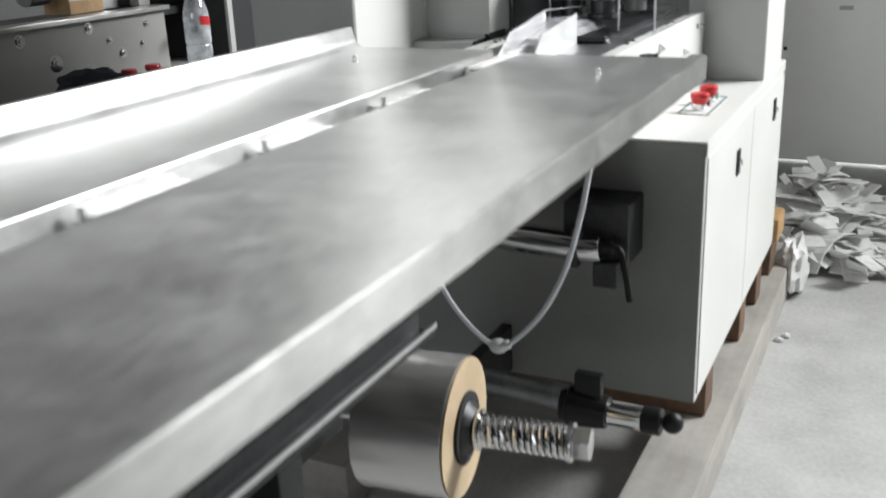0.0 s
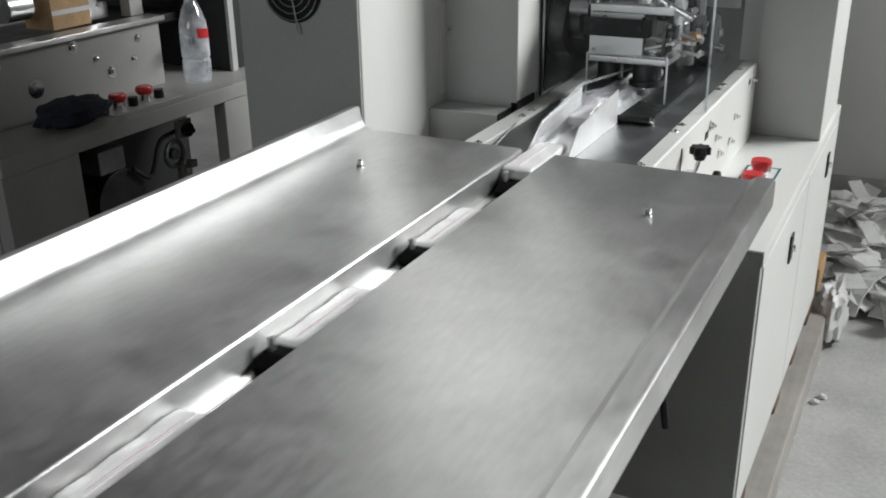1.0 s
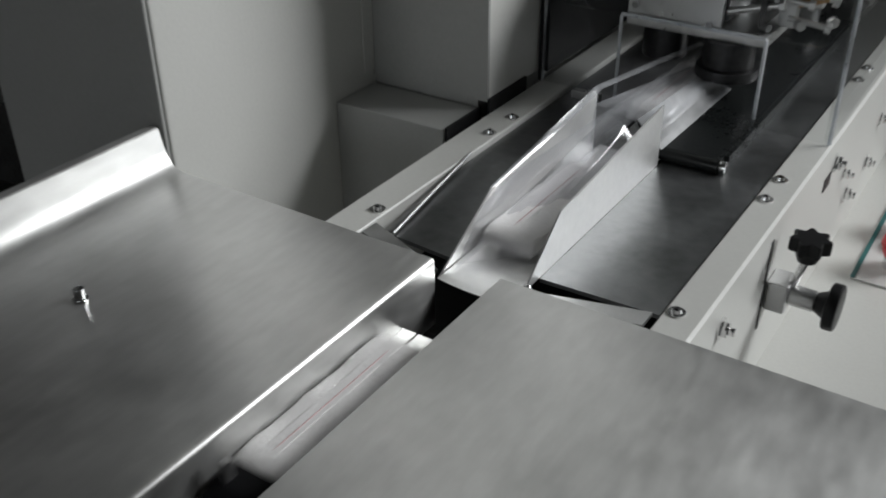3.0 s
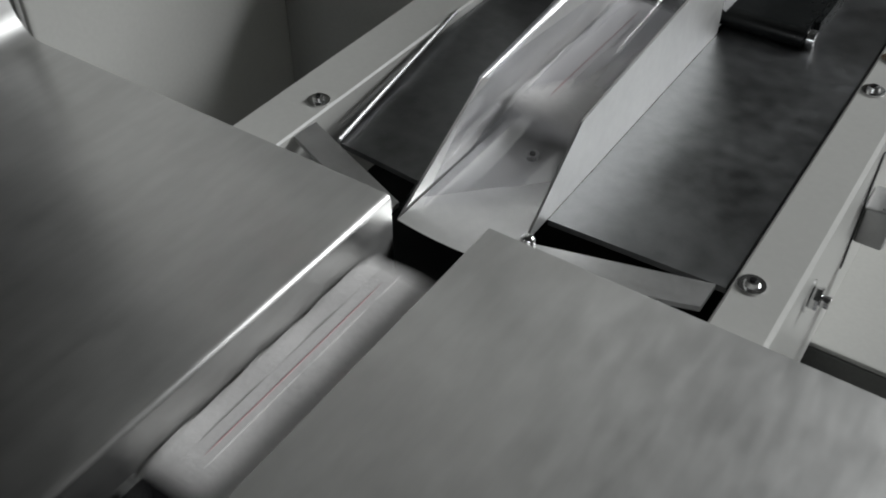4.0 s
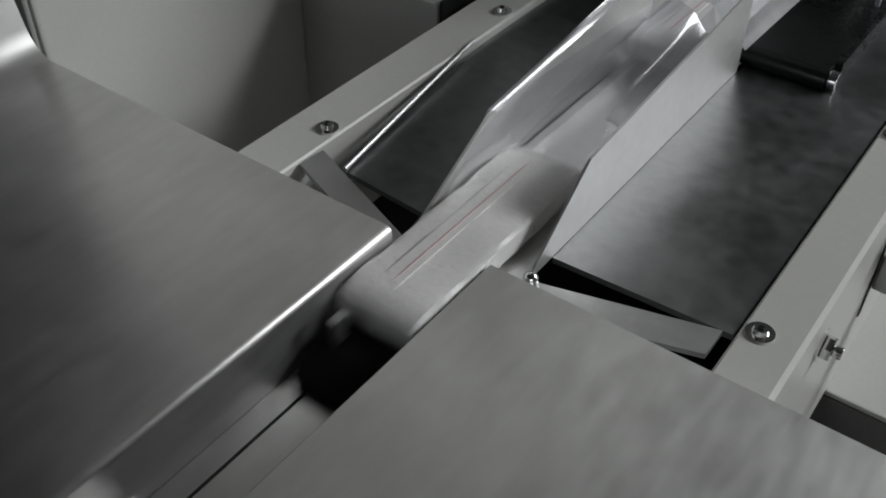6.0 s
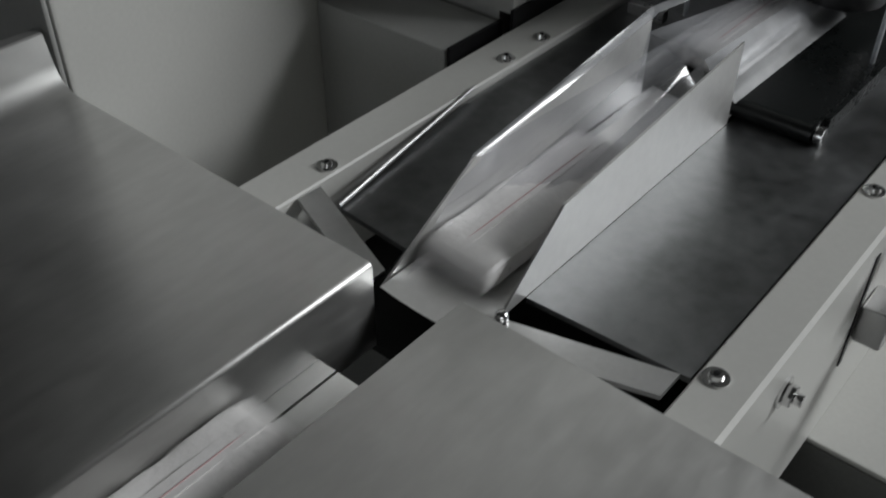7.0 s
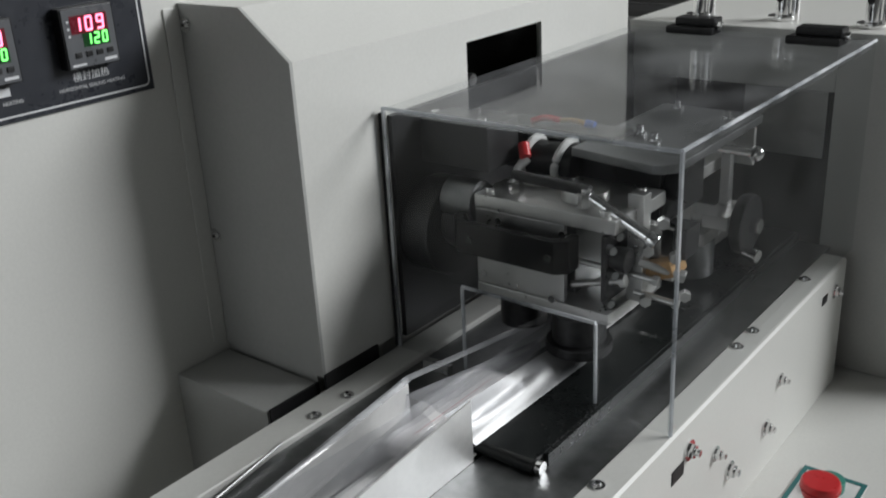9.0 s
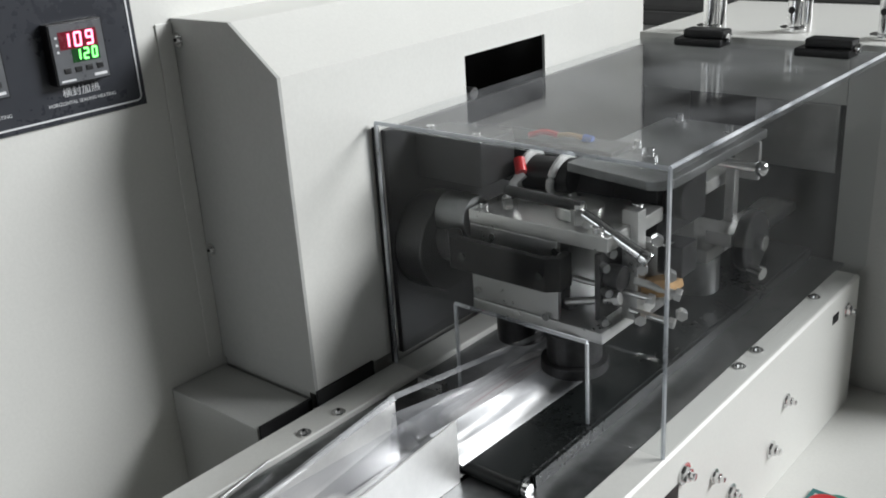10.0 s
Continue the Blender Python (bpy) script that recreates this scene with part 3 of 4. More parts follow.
part("clamp_body", Shape().box(-0.4318, -0.416, 1.678, 1.702, 0.755, 0.779, 0.002).cyl((-0.416, 1.69, 0.767), (-0.398, 1.69, 0.767), 0.008, seg=24, bev=0.001), ALU, ck)
part("stem", Shape().cyl((-0.416, 1.69, 0.775), (-0.410, 1.69, 0.800), 0.003, seg=14), CHROME, ck)
star = Shape().cyl((-0.410, 1.69, 0.798), (-0.410, 1.69, 0.806), 0.007, 0.010, seg=20)
lobes = [(-0.410 + (0.0125 + 0.0022 * math.cos(7 * a)) * math.cos(a), 1.69 + (0.0125 + 0.0022 * math.cos(7 * a)) * math.sin(a)) for a in (k * math.tau / 84 for k in range(84))]
star.prism(lobes, "z", 0.806, 0.817, 0.0012)
part("star_knob", star, BLACK, ck)
part("disc_handle", Shape().cyl((-0.398, 1.69, 0.767), (-0.390, 1.69, 0.767), 0.007, 0.011, seg=24).cyl((-0.390, 1.69, 0.767), (-0.381, 1.69, 0.767), 0.0175, seg=36, bev=0.002), BLACK, ck)

# ---- control panel with the temperature controllers ----
PX = -0.8196
panel = thing("control_panel", (PX, 1.45, 1.16), "dark foil control panel with lit temperature controllers", "control panel")
part("foil", Shape().box(PX, PX + 0.0016, 1.497, 1.697, 1.074, 1.26, 0.0004), PANEL, panel)
py0, py1, pz0, pz1 = 1.500, 1.6935, 1.0775, 1.2565
part("edge_line", Shape().box(PX + 0.0017, PX + 0.0021, py0, py1 - 0.004, pz0, pz0 + 0.0013).box(PX + 0.0017, PX + 0.0021, py1 - 0.0013, py1, pz0 + 0.004, pz1).tube([(PX + 0.0019, py1 - 0.004, pz0 + 0.00065), (PX + 0.0019, py1 - 0.0017, pz0 + 0.0017), (PX + 0.0019, py1 - 0.00065, pz0 + 0.004)], 0.0006, 6), INK, panel, "white border line")
SEG = {"0": "abcdef", "1": "bc", "2": "abged", "9": "abcdfg"}


def digit(ch, y, z, w, h, t):
    """Seven-segment bars on the plane of the panel, slightly slanted."""
    s = Shape()
    lean = 0.06
    ends = {"a": ((0, h), (w, h)), "b": ((w, h), (w, h / 2)), "c": ((w, h / 2), (w, 0)), "d": ((0, 0), (w, 0)), "e": ((0, h / 2), (0, 0)), "f": ((0, h), (0, h / 2)), "g": ((0, h / 2), (w, h / 2))}
    for k in SEG[ch]:
        (a, b), (c, d) = ends[k]
        s.tube([(PX + 0.0125, y + a + b * lean, z + b), (PX + 0.0125, y + c + d * lean, z + d)], t, 6)
    return s


def letters(text, y, z, size, where, parent, mat, name="lettering", align="CENTER"):
    cu = bpy.data.curves.new(name, "FONT")
    cu.body, cu.size, cu.align_x, cu.extrude = text, size, align, 0.0001
    tmp = bpy.data.objects.new("tmp", cu)
    scene.collection.objects.link(tmp)
    me = bpy.data.meshes.new_from_object(tmp.evaluated_get(bpy.context.evaluated_depsgraph_get()))
    bpy.data.objects.remove(tmp)
    turn = Matrix(((0, 0, 1, where), (1, 0, 0, y), (0, 1, 0, z), (0, 0, 0, 1)))
    me.transform(Matrix.Translation(-BASE[parent]) @ turn)
    me.materials.clear()
    me.materials.append(mat)
    ob = new(name, me)
    ob.parent = parent
    return ob


def controller(y, z, rows, label):
    c = part("controller", Shape().box(PX + 0.0017, PX + 0.0115, y - 0.0215, y + 0.0215, z - 0.0215, z + 0.0215, 0.001), BLACK, panel, label)
    part("face", Shape().box(PX + 0.0116, PX + 0.0122, y - 0.020, y + 0.020, z - 0.0205, z + 0.0205, 0.0002), PANEL_GREY, c)
    # Window tints take in the halo round the lit digits.
    part("display_window", Shape().box(PX + 0.0122, PX + 0.01235, y - 0.0145, y + 0.0150, z + 0.0030, z + 0.0155), material("red_halo_window", (0.16, 0.008, 0.02), 0.3, 0.0, 0.1, 30, 200, 0.0), c, "dark red display window, tinted for the digits' halo")
    part("display_window", Shape().box(PX + 0.0122, PX + 0.01235, y - 0.0065, y + 0.0150, z - 0.0068, z + 0.0029), material("green_halo_window", (0.006, 0.06, 0.012), 0.3, 0.0, 0.1, 30, 200, 0.0), c, "dark green display window, tinted for the digits' halo")
    for text, col, zz, h, w, t, yy in rows:
        for k, ch in enumerate(text):
            part("digit", digit(ch, y + yy + k * w * 2.0, z + zz, w, h, t), col, c)
    for k in range(4):
        part("key", Shape().box(PX + 0.0122, PX + 0.013, y - 0.0145 + k * 0.0085, y - 0.0095 + k * 0.0085, z - 0.0135, z - 0.0095, 0.0003), IRON, c)
    for k in range(3):
        part("indicator", Shape().cyl((PX + 0.0122, y - 0.0165, z + 0.012 - k * 0.005), (PX + 0.0126, y - 0.0165, z + 0.012 - k * 0.005), 0.0010, seg=10), INK, c)
    part("maker_bar", Shape().box(PX + 0.0122, PX + 0.0125, y + 0.008, y + 0.018, z - 0.0185, z - 0.0165).box(PX + 0.0122, PX + 0.0125, y - 0.018, y - 0.007, z - 0.0192, z - 0.0178), INK, c)
    return c


ROWS_RIGHT = [("109", LED_RED, 0.0048, 0.0090, 0.0046, 0.0008, -0.0120), ("120", LED_GREEN, -0.0050, 0.0070, 0.0033, 0.0007, -0.0040)]
controller(1.644, 1.1235, ROWS_RIGHT, "grey controller with red 109 over green 120")
controller(1.567, 1.1235, [("0", LED_RED, 0.0048, 0.0090, 0.0046, 0.0008, 0.0064), ("0", LED_GREEN, -0.0050, 0.0070, 0.0033, 0.0007, 0.0092)], "grey controller with red and green digits")
letters("\u6a2a\u5c01\u52a0\u70ed", 1.645, 1.0925, 0.0075, PX + 0.0019, panel, INK)
letters("HORIZONTAL SEALING HEATING", 1.645, 1.0865, 0.0036, PX + 0.0019, panel, INK)
letters("HEATING", 1.5905, 1.0865, 0.0036, PX + 0.0019, panel, INK, align="RIGHT")
part("caption_bar", Shape().box(PX + 0.0018, PX + 0.0021, 1.552, 1.582, 1.0925, 1.0982), INK, panel)

# ---- clear guard over the sealing unit ----
guard = thing("clear_guard", (-0.565, 2.03, 0.83), "clear acrylic guard box over the sealing rollers", "machine guard")
GX0, GX1, GY0, GY1, GZ0, GZ1 = -0.693, -0.435, 1.819, 2.242, 0.8305, 1.045
fp = Shape().box(GX0, -0.622, GY0, GY0 + 0.005, GZ0, 0.906).box(-0.496, GX1, GY0, GY0 + 0.005, GZ0, 0.906).box(GX0, GX1, GY0, GY0 + 0.005, 0.906, GZ1)
bmesh.ops.remove_doubles(fp.bm, verts=fp.bm.verts, dist=1e-5)
shade(part("front_pane", fp, ACRYLIC, guard, smooth=False))
shade(part("side_pane", Shape().box(GX1 - 0.005, GX1, GY0 + 0.0052, GY1, GZ0, GZ1 - 0.0052), ACRYLIC, guard))
shade(part("top_pane", Shape().box(GX0, GX1, GY0 + 0.0052, GY1, GZ1 - 0.005, GZ1), ACRYLIC_TOP, guard))
EDGE = clear("acrylic_edge", (0.8, 0.83, 0.86), 0.15, 0.75, 0.1)
for a, b in (((-0.6205, GY0 - 0.0003, GZ0), (-0.6205, GY0 - 0.0003, 0.9045)), ((-0.497, GY0 - 0.0003, GZ0), (-0.497, GY0 - 0.0003, 0.9045)), ((-0.6205, GY0 - 0.0003, 0.9055), (-0.497, GY0 - 0.0003, 0.9055)), ((GX1 + 0.0003, GY0, GZ0), (GX1 + 0.0003, GY0, GZ1)), ((GX0, GY0, GZ0), (GX0, GY0, GZ1)), ((GX0, GY0 - 0.0003, GZ1), (GX1, GY0 - 0.0003, GZ1)), ((GX1, GY0, GZ1 + 0.0003), (GX1, GY1, GZ1 + 0.0003))):
    part("polished_edge", Shape().tube([a, b], 0.0016, 6), EDGE, guard)
part("foot_bar", Shape().box(-0.657, -0.630, 1.806, 1.8135, 0.8257, 0.8335, 0.0006), ALU, guard)
part("seal_strip", Shape().box(GX0 - 0.0045, GX0 - 0.0008, GY0 - 0.001, GY0 + 0.004, GZ0, GZ1 - 0.004, 0.0005), BLACK, guard, "black rubber edge")

# ---- sealing unit under the guard ----
seal = thing("sealing_unit", (-0.57, 1.9, 0.8255), "machined steel sealing unit with rollers, levers and black handle", "machine unit")
part("backing_plate", Shape().box(-0.700, -0.694, 1.83, 2.25, 0.835, 1.036, 0.001), IRON, seal)
part("drive_flange", Shape().cyl((-0.6938, 1.872, 0.932), (-0.664, 1.872, 0.932), 0.043, seg=40, bev=0.003).cyl((-0.664, 1.872, 0.940), (-0.640, 1.872, 0.940), 0.024, seg=32, bev=0.002), IRON, seal)
part("clamp_ring", Shape().cyl((-0.664, 1.866, 0.962), (-0.632, 1.866, 0.962), 0.018, seg=28, bev=0.002), STEEL_DARK, seal)
part("cross_bar", Shape().box(-0.6938, -0.545, 1.932, 1.965, 0.972, 1.012, 0.002), IRON, seal)
part("top_block", Shape().box(-0.69, -0.62, 1.86, 1.9045, 0.990, 1.028, 0.002), IRON, seal)
for x, y in ((-0.68, 1.87), (-0.632, 1.87), (-0.655, 1.893)):
    part("cap_screw", Shape().cyl((x, y, 1.028), (x, y, 1.033), 0.0042, seg=14, bev=0.0006), CHROME, seal)
part("cap_screw", Shape().cyl((-0.645, 1.925, 1.012), (-0.645, 1.925, 1.022), 0.007, seg=20, bev=0.001), CHROME, seal)
part("front_plate", Shape().box(-0.630, -0.545, 1.853, 1.858, 0.8962, 0.9618, 0.001), ALU, seal)
frame_ = part("roller_frame", Shape().box(-0.630, -0.500, 1.852, 1.935, 0.962, 0.974, 0.0015).box(-0.630, -0.505, 1.852, 1.935, 0.886, 0.896, 0.0015).box(-0.630, -0.618, 1.858, 1.94, 0.896, 0.962, 0.001), SATIN, seal)
part("inner_block", Shape().box(-0.612, -0.545, 1.87, 1.93, 0.897, 0.961, 0.002), STEEL_DARK, seal)
for x, z in ((-0.622, 0.905), (-0.555, 0.898), (-0.545, 0.955), (-0.605, 0.955)):
    part("socket_screw", Shape().cyl((x, 1.852, z), (x, 1.8495, z), 0.0032, seg=14), CHROME, seal)
part("upright", Shape().box(-0.508, -0.494, 1.885, 1.897, 0.896, 0.985, 0.001).box(-0.512, -0.478, 1.905, 1.915, 0.91, 0.955, 0.001), SATIN, seal)
HANDLE = material("black_handle", (0.005, 0.005, 0.006), 0.5, 0.0, 0.2, 30, 200, 0.05, spec=0.25)
hb = [(-0.642, 1.852), (-0.644, 1.842), (-0.632, 1.829), (-0.540, 1.829), (-0.531, 1.836), (-0.531, 1.852), (-0.538, 1.852), (-0.538, 1.841), (-0.545, 1.836), (-0.628, 1.836), (-0.636, 1.845), (-0.636, 1.852)]
part("handle", Shape().prism(hb, "z", 0.930, 0.957, 0.0008), HANDLE, seal, "black cranked handle")
for x in (-0.619, -0.545):
    part("handle_screw", Shape().cyl((x, 1.829, 0.943), (x, 1.8275, 0.943), 0.003, seg=12), IRON, seal)
part("sealing_roller", Shape().cyl((-0.539, 1.866, 0.853), (-0.539, 1.866, 0.862), 0.027, seg=40, bev=0.001).cyl((-0.539, 1.866, 0.862), (-0.539, 1.866, 0.886), 0.022, seg=36, bev=0.001), IRON, seal)
part("sealing_roller", Shape().cyl((-0.602, 1.880, 0.856), (-0.602, 1.880, 0.8855), 0.020, seg=36, bev=0.001), IRON, seal)
for x, y, h in ((-0.598, 1.866, 0.012), (-0.532, 1.864, 0.014)):
    part("hex_head", Shape().cyl((x, y, 0.974), (x, y, 0.974 + h), 0.0065, seg=6, bev=0.0007).cyl((x, y, 0.974 + h), (x, y, 0.974 + h + 0.003), 0.004, seg=14), CHROME, seal)
part("knurled_ring", Shape().cyl((-0.545, 1.885, 0.9742), (-0.545, 1.885, 0.983), 0.019, seg=32, bev=0.001), SATIN, seal)
part("tie_rod", Shape().cyl((-0.60, 1.866, 0.9905), (-0.53, 1.866, 0.9885), 0.0045, seg=16), IRON, seal)
part("lever", Shape().cyl((-0.527, 1.862, 0.985), (-0.481, 1.866, 0.961), 0.0042, 0.0048, seg=16).cyl((-0.481, 1.866, 0.961), (-0.474, 1.867, 0.957), 0.0062, seg=14, bev=0.0015), CHROME, seal)
for a, b, r in (((-0.55, 1.875, 0.925), (-0.485, 1.885, 0.918), 0.0025), ((-0.545, 1.865, 0.908), (-0.505, 1.87, 0.918), 0.003), ((-0.497, 1.885, 0.93), (-0.468, 1.895, 0.922), 0.003), ((-0.50, 1.884, 0.905), (-0.47, 1.89, 0.90), 0.0026)):
    part("adjusting_rod", Shape().cyl(a, b, r, seg=12).cyl(b, Vector(b) + (Vector(b) - Vector(a)).normalized() * 0.005, r * 1.8, seg=6, bev=0.0005), SATIN, seal)
for x, y, z in ((-0.488, 1.88, 0.945), (-0.478, 1.884, 0.968), (-0.49, 1.882, 0.902), (-0.475, 1.90, 0.935), (-0.47, 1.91, 0.90)):
    part("small_nut", Shape().cyl((x, y, z), (x + 0.004, y - 0.006, z), 0.0048, seg=6, bev=0.0006), ALU, seal)
for x, y, z, r in ((-0.60, 1.90, 0.974, 0.005), (-0.575, 1.92, 0.974, 0.0045), (-0.515, 1.92, 0.974, 0.005), (-0.62, 1.86, 0.974, 0.004), (-0.512, 1.858, 0.974, 0.0045)):
    part("small_screw", Shape().cyl((x, y, z), (x, y, z + 0.005), r, seg=12, bev=0.0006), CHROME, seal)
for x, z in ((-0.515, 0.90), (-0.512, 0.925), (-0.514, 0.945), (-0.508, 0.958)):
    part("side_screw", Shape().cyl((x, 1.866, z), (x + 0.007, 1.862, z), 0.0036, seg=10, bev=0.0006), STEEL_DARK, seal)
part("side_lever", Shape().box(-0.518, -0.513, 1.862, 1.93, 0.90, 0.955, 0.001).cyl((-0.513, 1.875, 0.934), (-0.500, 1.875, 0.934), 0.010, seg=24, bev=0.001), IRON, seal)
part("spring_block", Shape().box(-0.49, -0.468, 1.905, 1.93, 0.93, 0.955, 0.0015), IRON, seal)
part("amber_block", Shape().box(-0.503, -0.471, 1.89, 1.915, 0.915, 0.929, 0.002, turn=Matrix.Rotation(radians(-20), 4, "Y")), ORANGE, seal, "amber insulating block")
# heater on the top with its cables
part("heater", Shape().cyl((-0.615, 1.912, 0.992), (-0.572, 1.918, 0.992), 0.0145, seg=32, bev=0.002), BLACK, seal)
for x, q in ((-0.612, 0.0), (-0.582, 0.003)):
    ring = [(x + 0.004 * math.sin(a * math.tau / 28), 1.913 + q + 0.0168 * math.cos(a * math.tau / 28), 0.992 + 0.0168 * math.sin(a * math.tau / 28)) for a in range(29)]
    part("white_cable", Shape().tube(ring, 0.0034, 8), PLASTIC, seal)
part("white_cable", Shape().tube(curve_points([(-0.606, 1.897, 0.995), (-0.612, 1.889, 0.986), (-0.602, 1.888, 0.979), (-0.588, 1.890, 0.979)]), 0.0036, 8), PLASTIC, seal)
part("red_tip", Shape().cyl((-0.612, 1.899, 1.006), (-0.606, 1.893, 0.997), 0.0048, seg=12), RED, seal)
part("red_wire", Shape().tube(curve_points([(-0.628, 1.935, 1.015), (-0.618, 1.942, 1.0175), (-0.606, 1.946, 1.0155)]), 0.0026, 8), RED, seal)
part("blue_tip", Shape().cyl((-0.584, 1.952, 1.014), (-0.576, 1.953, 1.013), 0.0036, seg=12), BLUE, seal)
part("copper_wire", Shape().tube(curve_points([(-0.606, 1.946, 1.0155), (-0.596, 1.950, 1.016), (-0.584, 1.952, 1.014)]), 0.002, 8), ORANGE, seal)
tp = [(-0.570, 1.935), (-0.570, 1.905), (-0.492, 1.892), (-0.484, 1.895), (-0.476, 1.905), (-0.476, 2.07), (-0.570, 2.07)]
part("cover_plate", Shape().prism(tp, "z", 1.000, 1.0075, 0.001), STEEL_DARK, seal)
for x, y in ((-0.535, 1.955), (-0.515, 1.94), (-0.545, 2.045), (-0.492, 2.03)):
    part("plate_bolt", Shape().cyl((x, y, 1.0076), (x, y, 1.018), 0.003, seg=12).cyl((x, y, 1.0076), (x, y, 1.012), 0.0055, seg=6), CHROME, seal)
part("motor", Shape().box(-0.565, -0.505, 1.935, 2.02, 0.94, 0.9995, 0.003).cyl((-0.505, 1.955, 0.975), (-0.488, 1.955, 0.975), 0.016, seg=28, bev=0.002), BLACK, seal)
# second pair of rollers farther in
part("second_frame", Shape().box(-0.60, -0.512, 2.04, 2.12, 0.885, 0.898, 0.0015).box(-0.592, -0.530, 2.05, 2.056, 0.898, 0.965, 0.001).box(-0.60, -0.515, 2.04, 2.12, 0.95, 0.962, 0.0015).box(-0.515, -0.490, 2.04, 2.09, 0.905, 0.918, 0.0015).box(-0.511, -0.488, 2.085, 2.09, 0.955, 0.99, 0.001), SATIN, seal)
part("second_roller", Shape().cyl((-0.535, 2.065, 0.848), (-0.535, 2.065, 0.884), 0.022, seg=32, bev=0.001), STEEL_DARK, seal)
part("second_roller", Shape().cyl((-0.59, 2.075, 0.848), (-0.59, 2.075, 0.884), 0.020, seg=32, bev=0.001), STEEL_DARK, seal)
part("hand_wheel", Shape().cyl((-0.489, 2.065, 0.906), (-0.477, 2.065, 0.906), 0.028, seg=40, bev=0.003), BLACK, seal, "black hand wheel")
part("wheel_nut", Shape().cyl((-0.477, 2.065, 0.906), (-0.469, 2.065, 0.906), 0.008, seg=6, bev=0.001).cyl((-0.477, 2.053, 0.885), (-0.464, 2.05, 0.883), 0.006, seg=14), CHROME, seal)
part("lever", Shape().cyl((-0.520, 2.03, 0.985), (-0.478, 2.06, 0.975), 0.0042, seg=16).ball((-0.476, 2.061, 0.9745), 0.007), CHROME, seal)
part("column", Shape().box(-0.512, -0.503, 2.07, 2.08, 0.898, 0.975, 0.001).box(-0.700, -0.60, 2.05, 2.10, 0.90, 0.95, 0.002), ALU, seal)

# ---- film round the former ----
web = thing("film_web", (-0.56, 1.6, 0.8255), "clear film folding up round the forming plates", "film")


def lerp(a, b, t):
    return tuple(p + (q - p) * t for p, q in zip(a, b))


def ruled(a0, a1, b0, b1, wave=0.0012, seed=0.0):
    def at(u, v):
        p = lerp(lerp(a0, a1, u), lerp(b0, b1, u), v)
        k = math.sin(math.pi * v) * wave
        n = noise.noise(Vector((p[0] * 95 + seed, p[1] * 6, p[2] * 95)))
        return (p[0] + k * n, p[1], p[2] + k * n * 1.5)
    return at


# outer sides of the fins
shade(part("outer_side", Shape().grid(24, 6, ruled((-0.5925, 1.492, 0.829), (-0.5925, 1.711, 0.829), (-0.592, 1.505, 0.836), (-0.592, 1.711, 0.883))), FILM, web))
shade(part("left_fold", Shape().grid(40, 8, ruled((-0.5905, 1.554, 0.8652), (-0.566, 1.875, 0.868), (-0.584, 1.500, 0.831), (-0.5745, 1.875, 0.842), 0.0014, 3.0)), FILM, web))
# Cloudier copy of the clear film; brightness of the lit side is in it.
LIT_FILM = clear("lit_side_film", (0.84, 0.86, 0.90), 0.36, 0.24, 0.2)
top_l, end_l = (-0.5875, 1.706, 0.8715), (-0.5730, 1.868, 0.8520)
top_r, end_r = (-0.5530, 1.706, 0.8660), (-0.5570, 1.868, 0.8520)
foot_r, foot_er = (-0.5360, 1.719, 0.8400), (-0.5330, 1.868, 0.8392)
shade(part("tube_top", Shape().grid(36, 8, ruled(top_l, end_l, top_r, end_r, 0.003, 9.0)), FILM, web))
shade(part("tube_left", Shape().grid(30, 6, ruled(top_l, end_l, (-0.589, 1.700, 0.838), (-0.579, 1.868, 0.8392), 0.003, 5.0)), FILM, web))
shade(part("tube_right", Shape().grid(48, 8, ruled(top_r, end_r, foot_r, foot_er, 0.0022, 7.0)), LIT_FILM, web, "film over the belt, whitened for its lit side"))
shade(part("inner_fold", Shape().grid(30, 6, ruled((-0.5560, 1.60, 0.850), top_r, (-0.5405, 1.62, 0.834), (-0.5395, 1.700, 0.842), 0.003, 15.0)), FILM, web))

shade(part("center_fold", Shape().grid(40, 10, ruled((-0.587, 1.505, 0.8320), (-0.574, 1.700, 0.8690), (-0.5440, 1.545, 0.8335), (-0.5405, 1.700, 0.8480), 0.0022, 21.0)), FILM, web))

# Whitish strips added for the streaks of light along the film's edge.
SHEEN = clear("film_sheen", (0.93, 0.94, 0.97), 0.2, 0.3, 0.2)
shade(part("sheen_strip", Shape().grid(24, 3, ruled((-0.5912, 1.554, 0.8652), (-0.5905, 1.711, 0.8838), (-0.5885, 1.560, 0.8630), (-0.5862, 1.711, 0.8810), 0.0005, 11.0)), SHEEN, web))
shade(part("sheen_strip", Shape().grid(24, 2, ruled((-0.5905, 1.711, 0.8838), (-0.5665, 1.872, 0.876), (-0.5865, 1.711, 0.8815), (-0.5640, 1.872, 0.873), 0.0005, 13.0)), SHEEN, web))

# ---- film roll, spindles and cable under the table ----
roll = thing("film_roll", (-0.56, 1.125, 0.35), "roll of clear wrapping film on its card core", "film roll")
C = Vector((0, 1.125, 0.437))
part("film", Shape().cyl((-0.609, C.y, C.z), (-0.4925, C.y, C.z), 0.089, seg=72, bev=0.002), FILM_ROLL, roll)
part("film_side", Shape().cyl((-0.4922, C.y, C.z), (-0.490, C.y, C.z), 0.088, seg=72), material("film_edge", (0.55, 0.42, 0.27), 0.5, 0.0, 0.15, 20, 200, 0.05, (1, 1, 1)), roll, "tan edge of the wound film")
part("core", Shape().cyl((-0.4898, C.y, C.z), (-0.486, C.y, C.z), 0.046, seg=40), DARKNESS, roll)
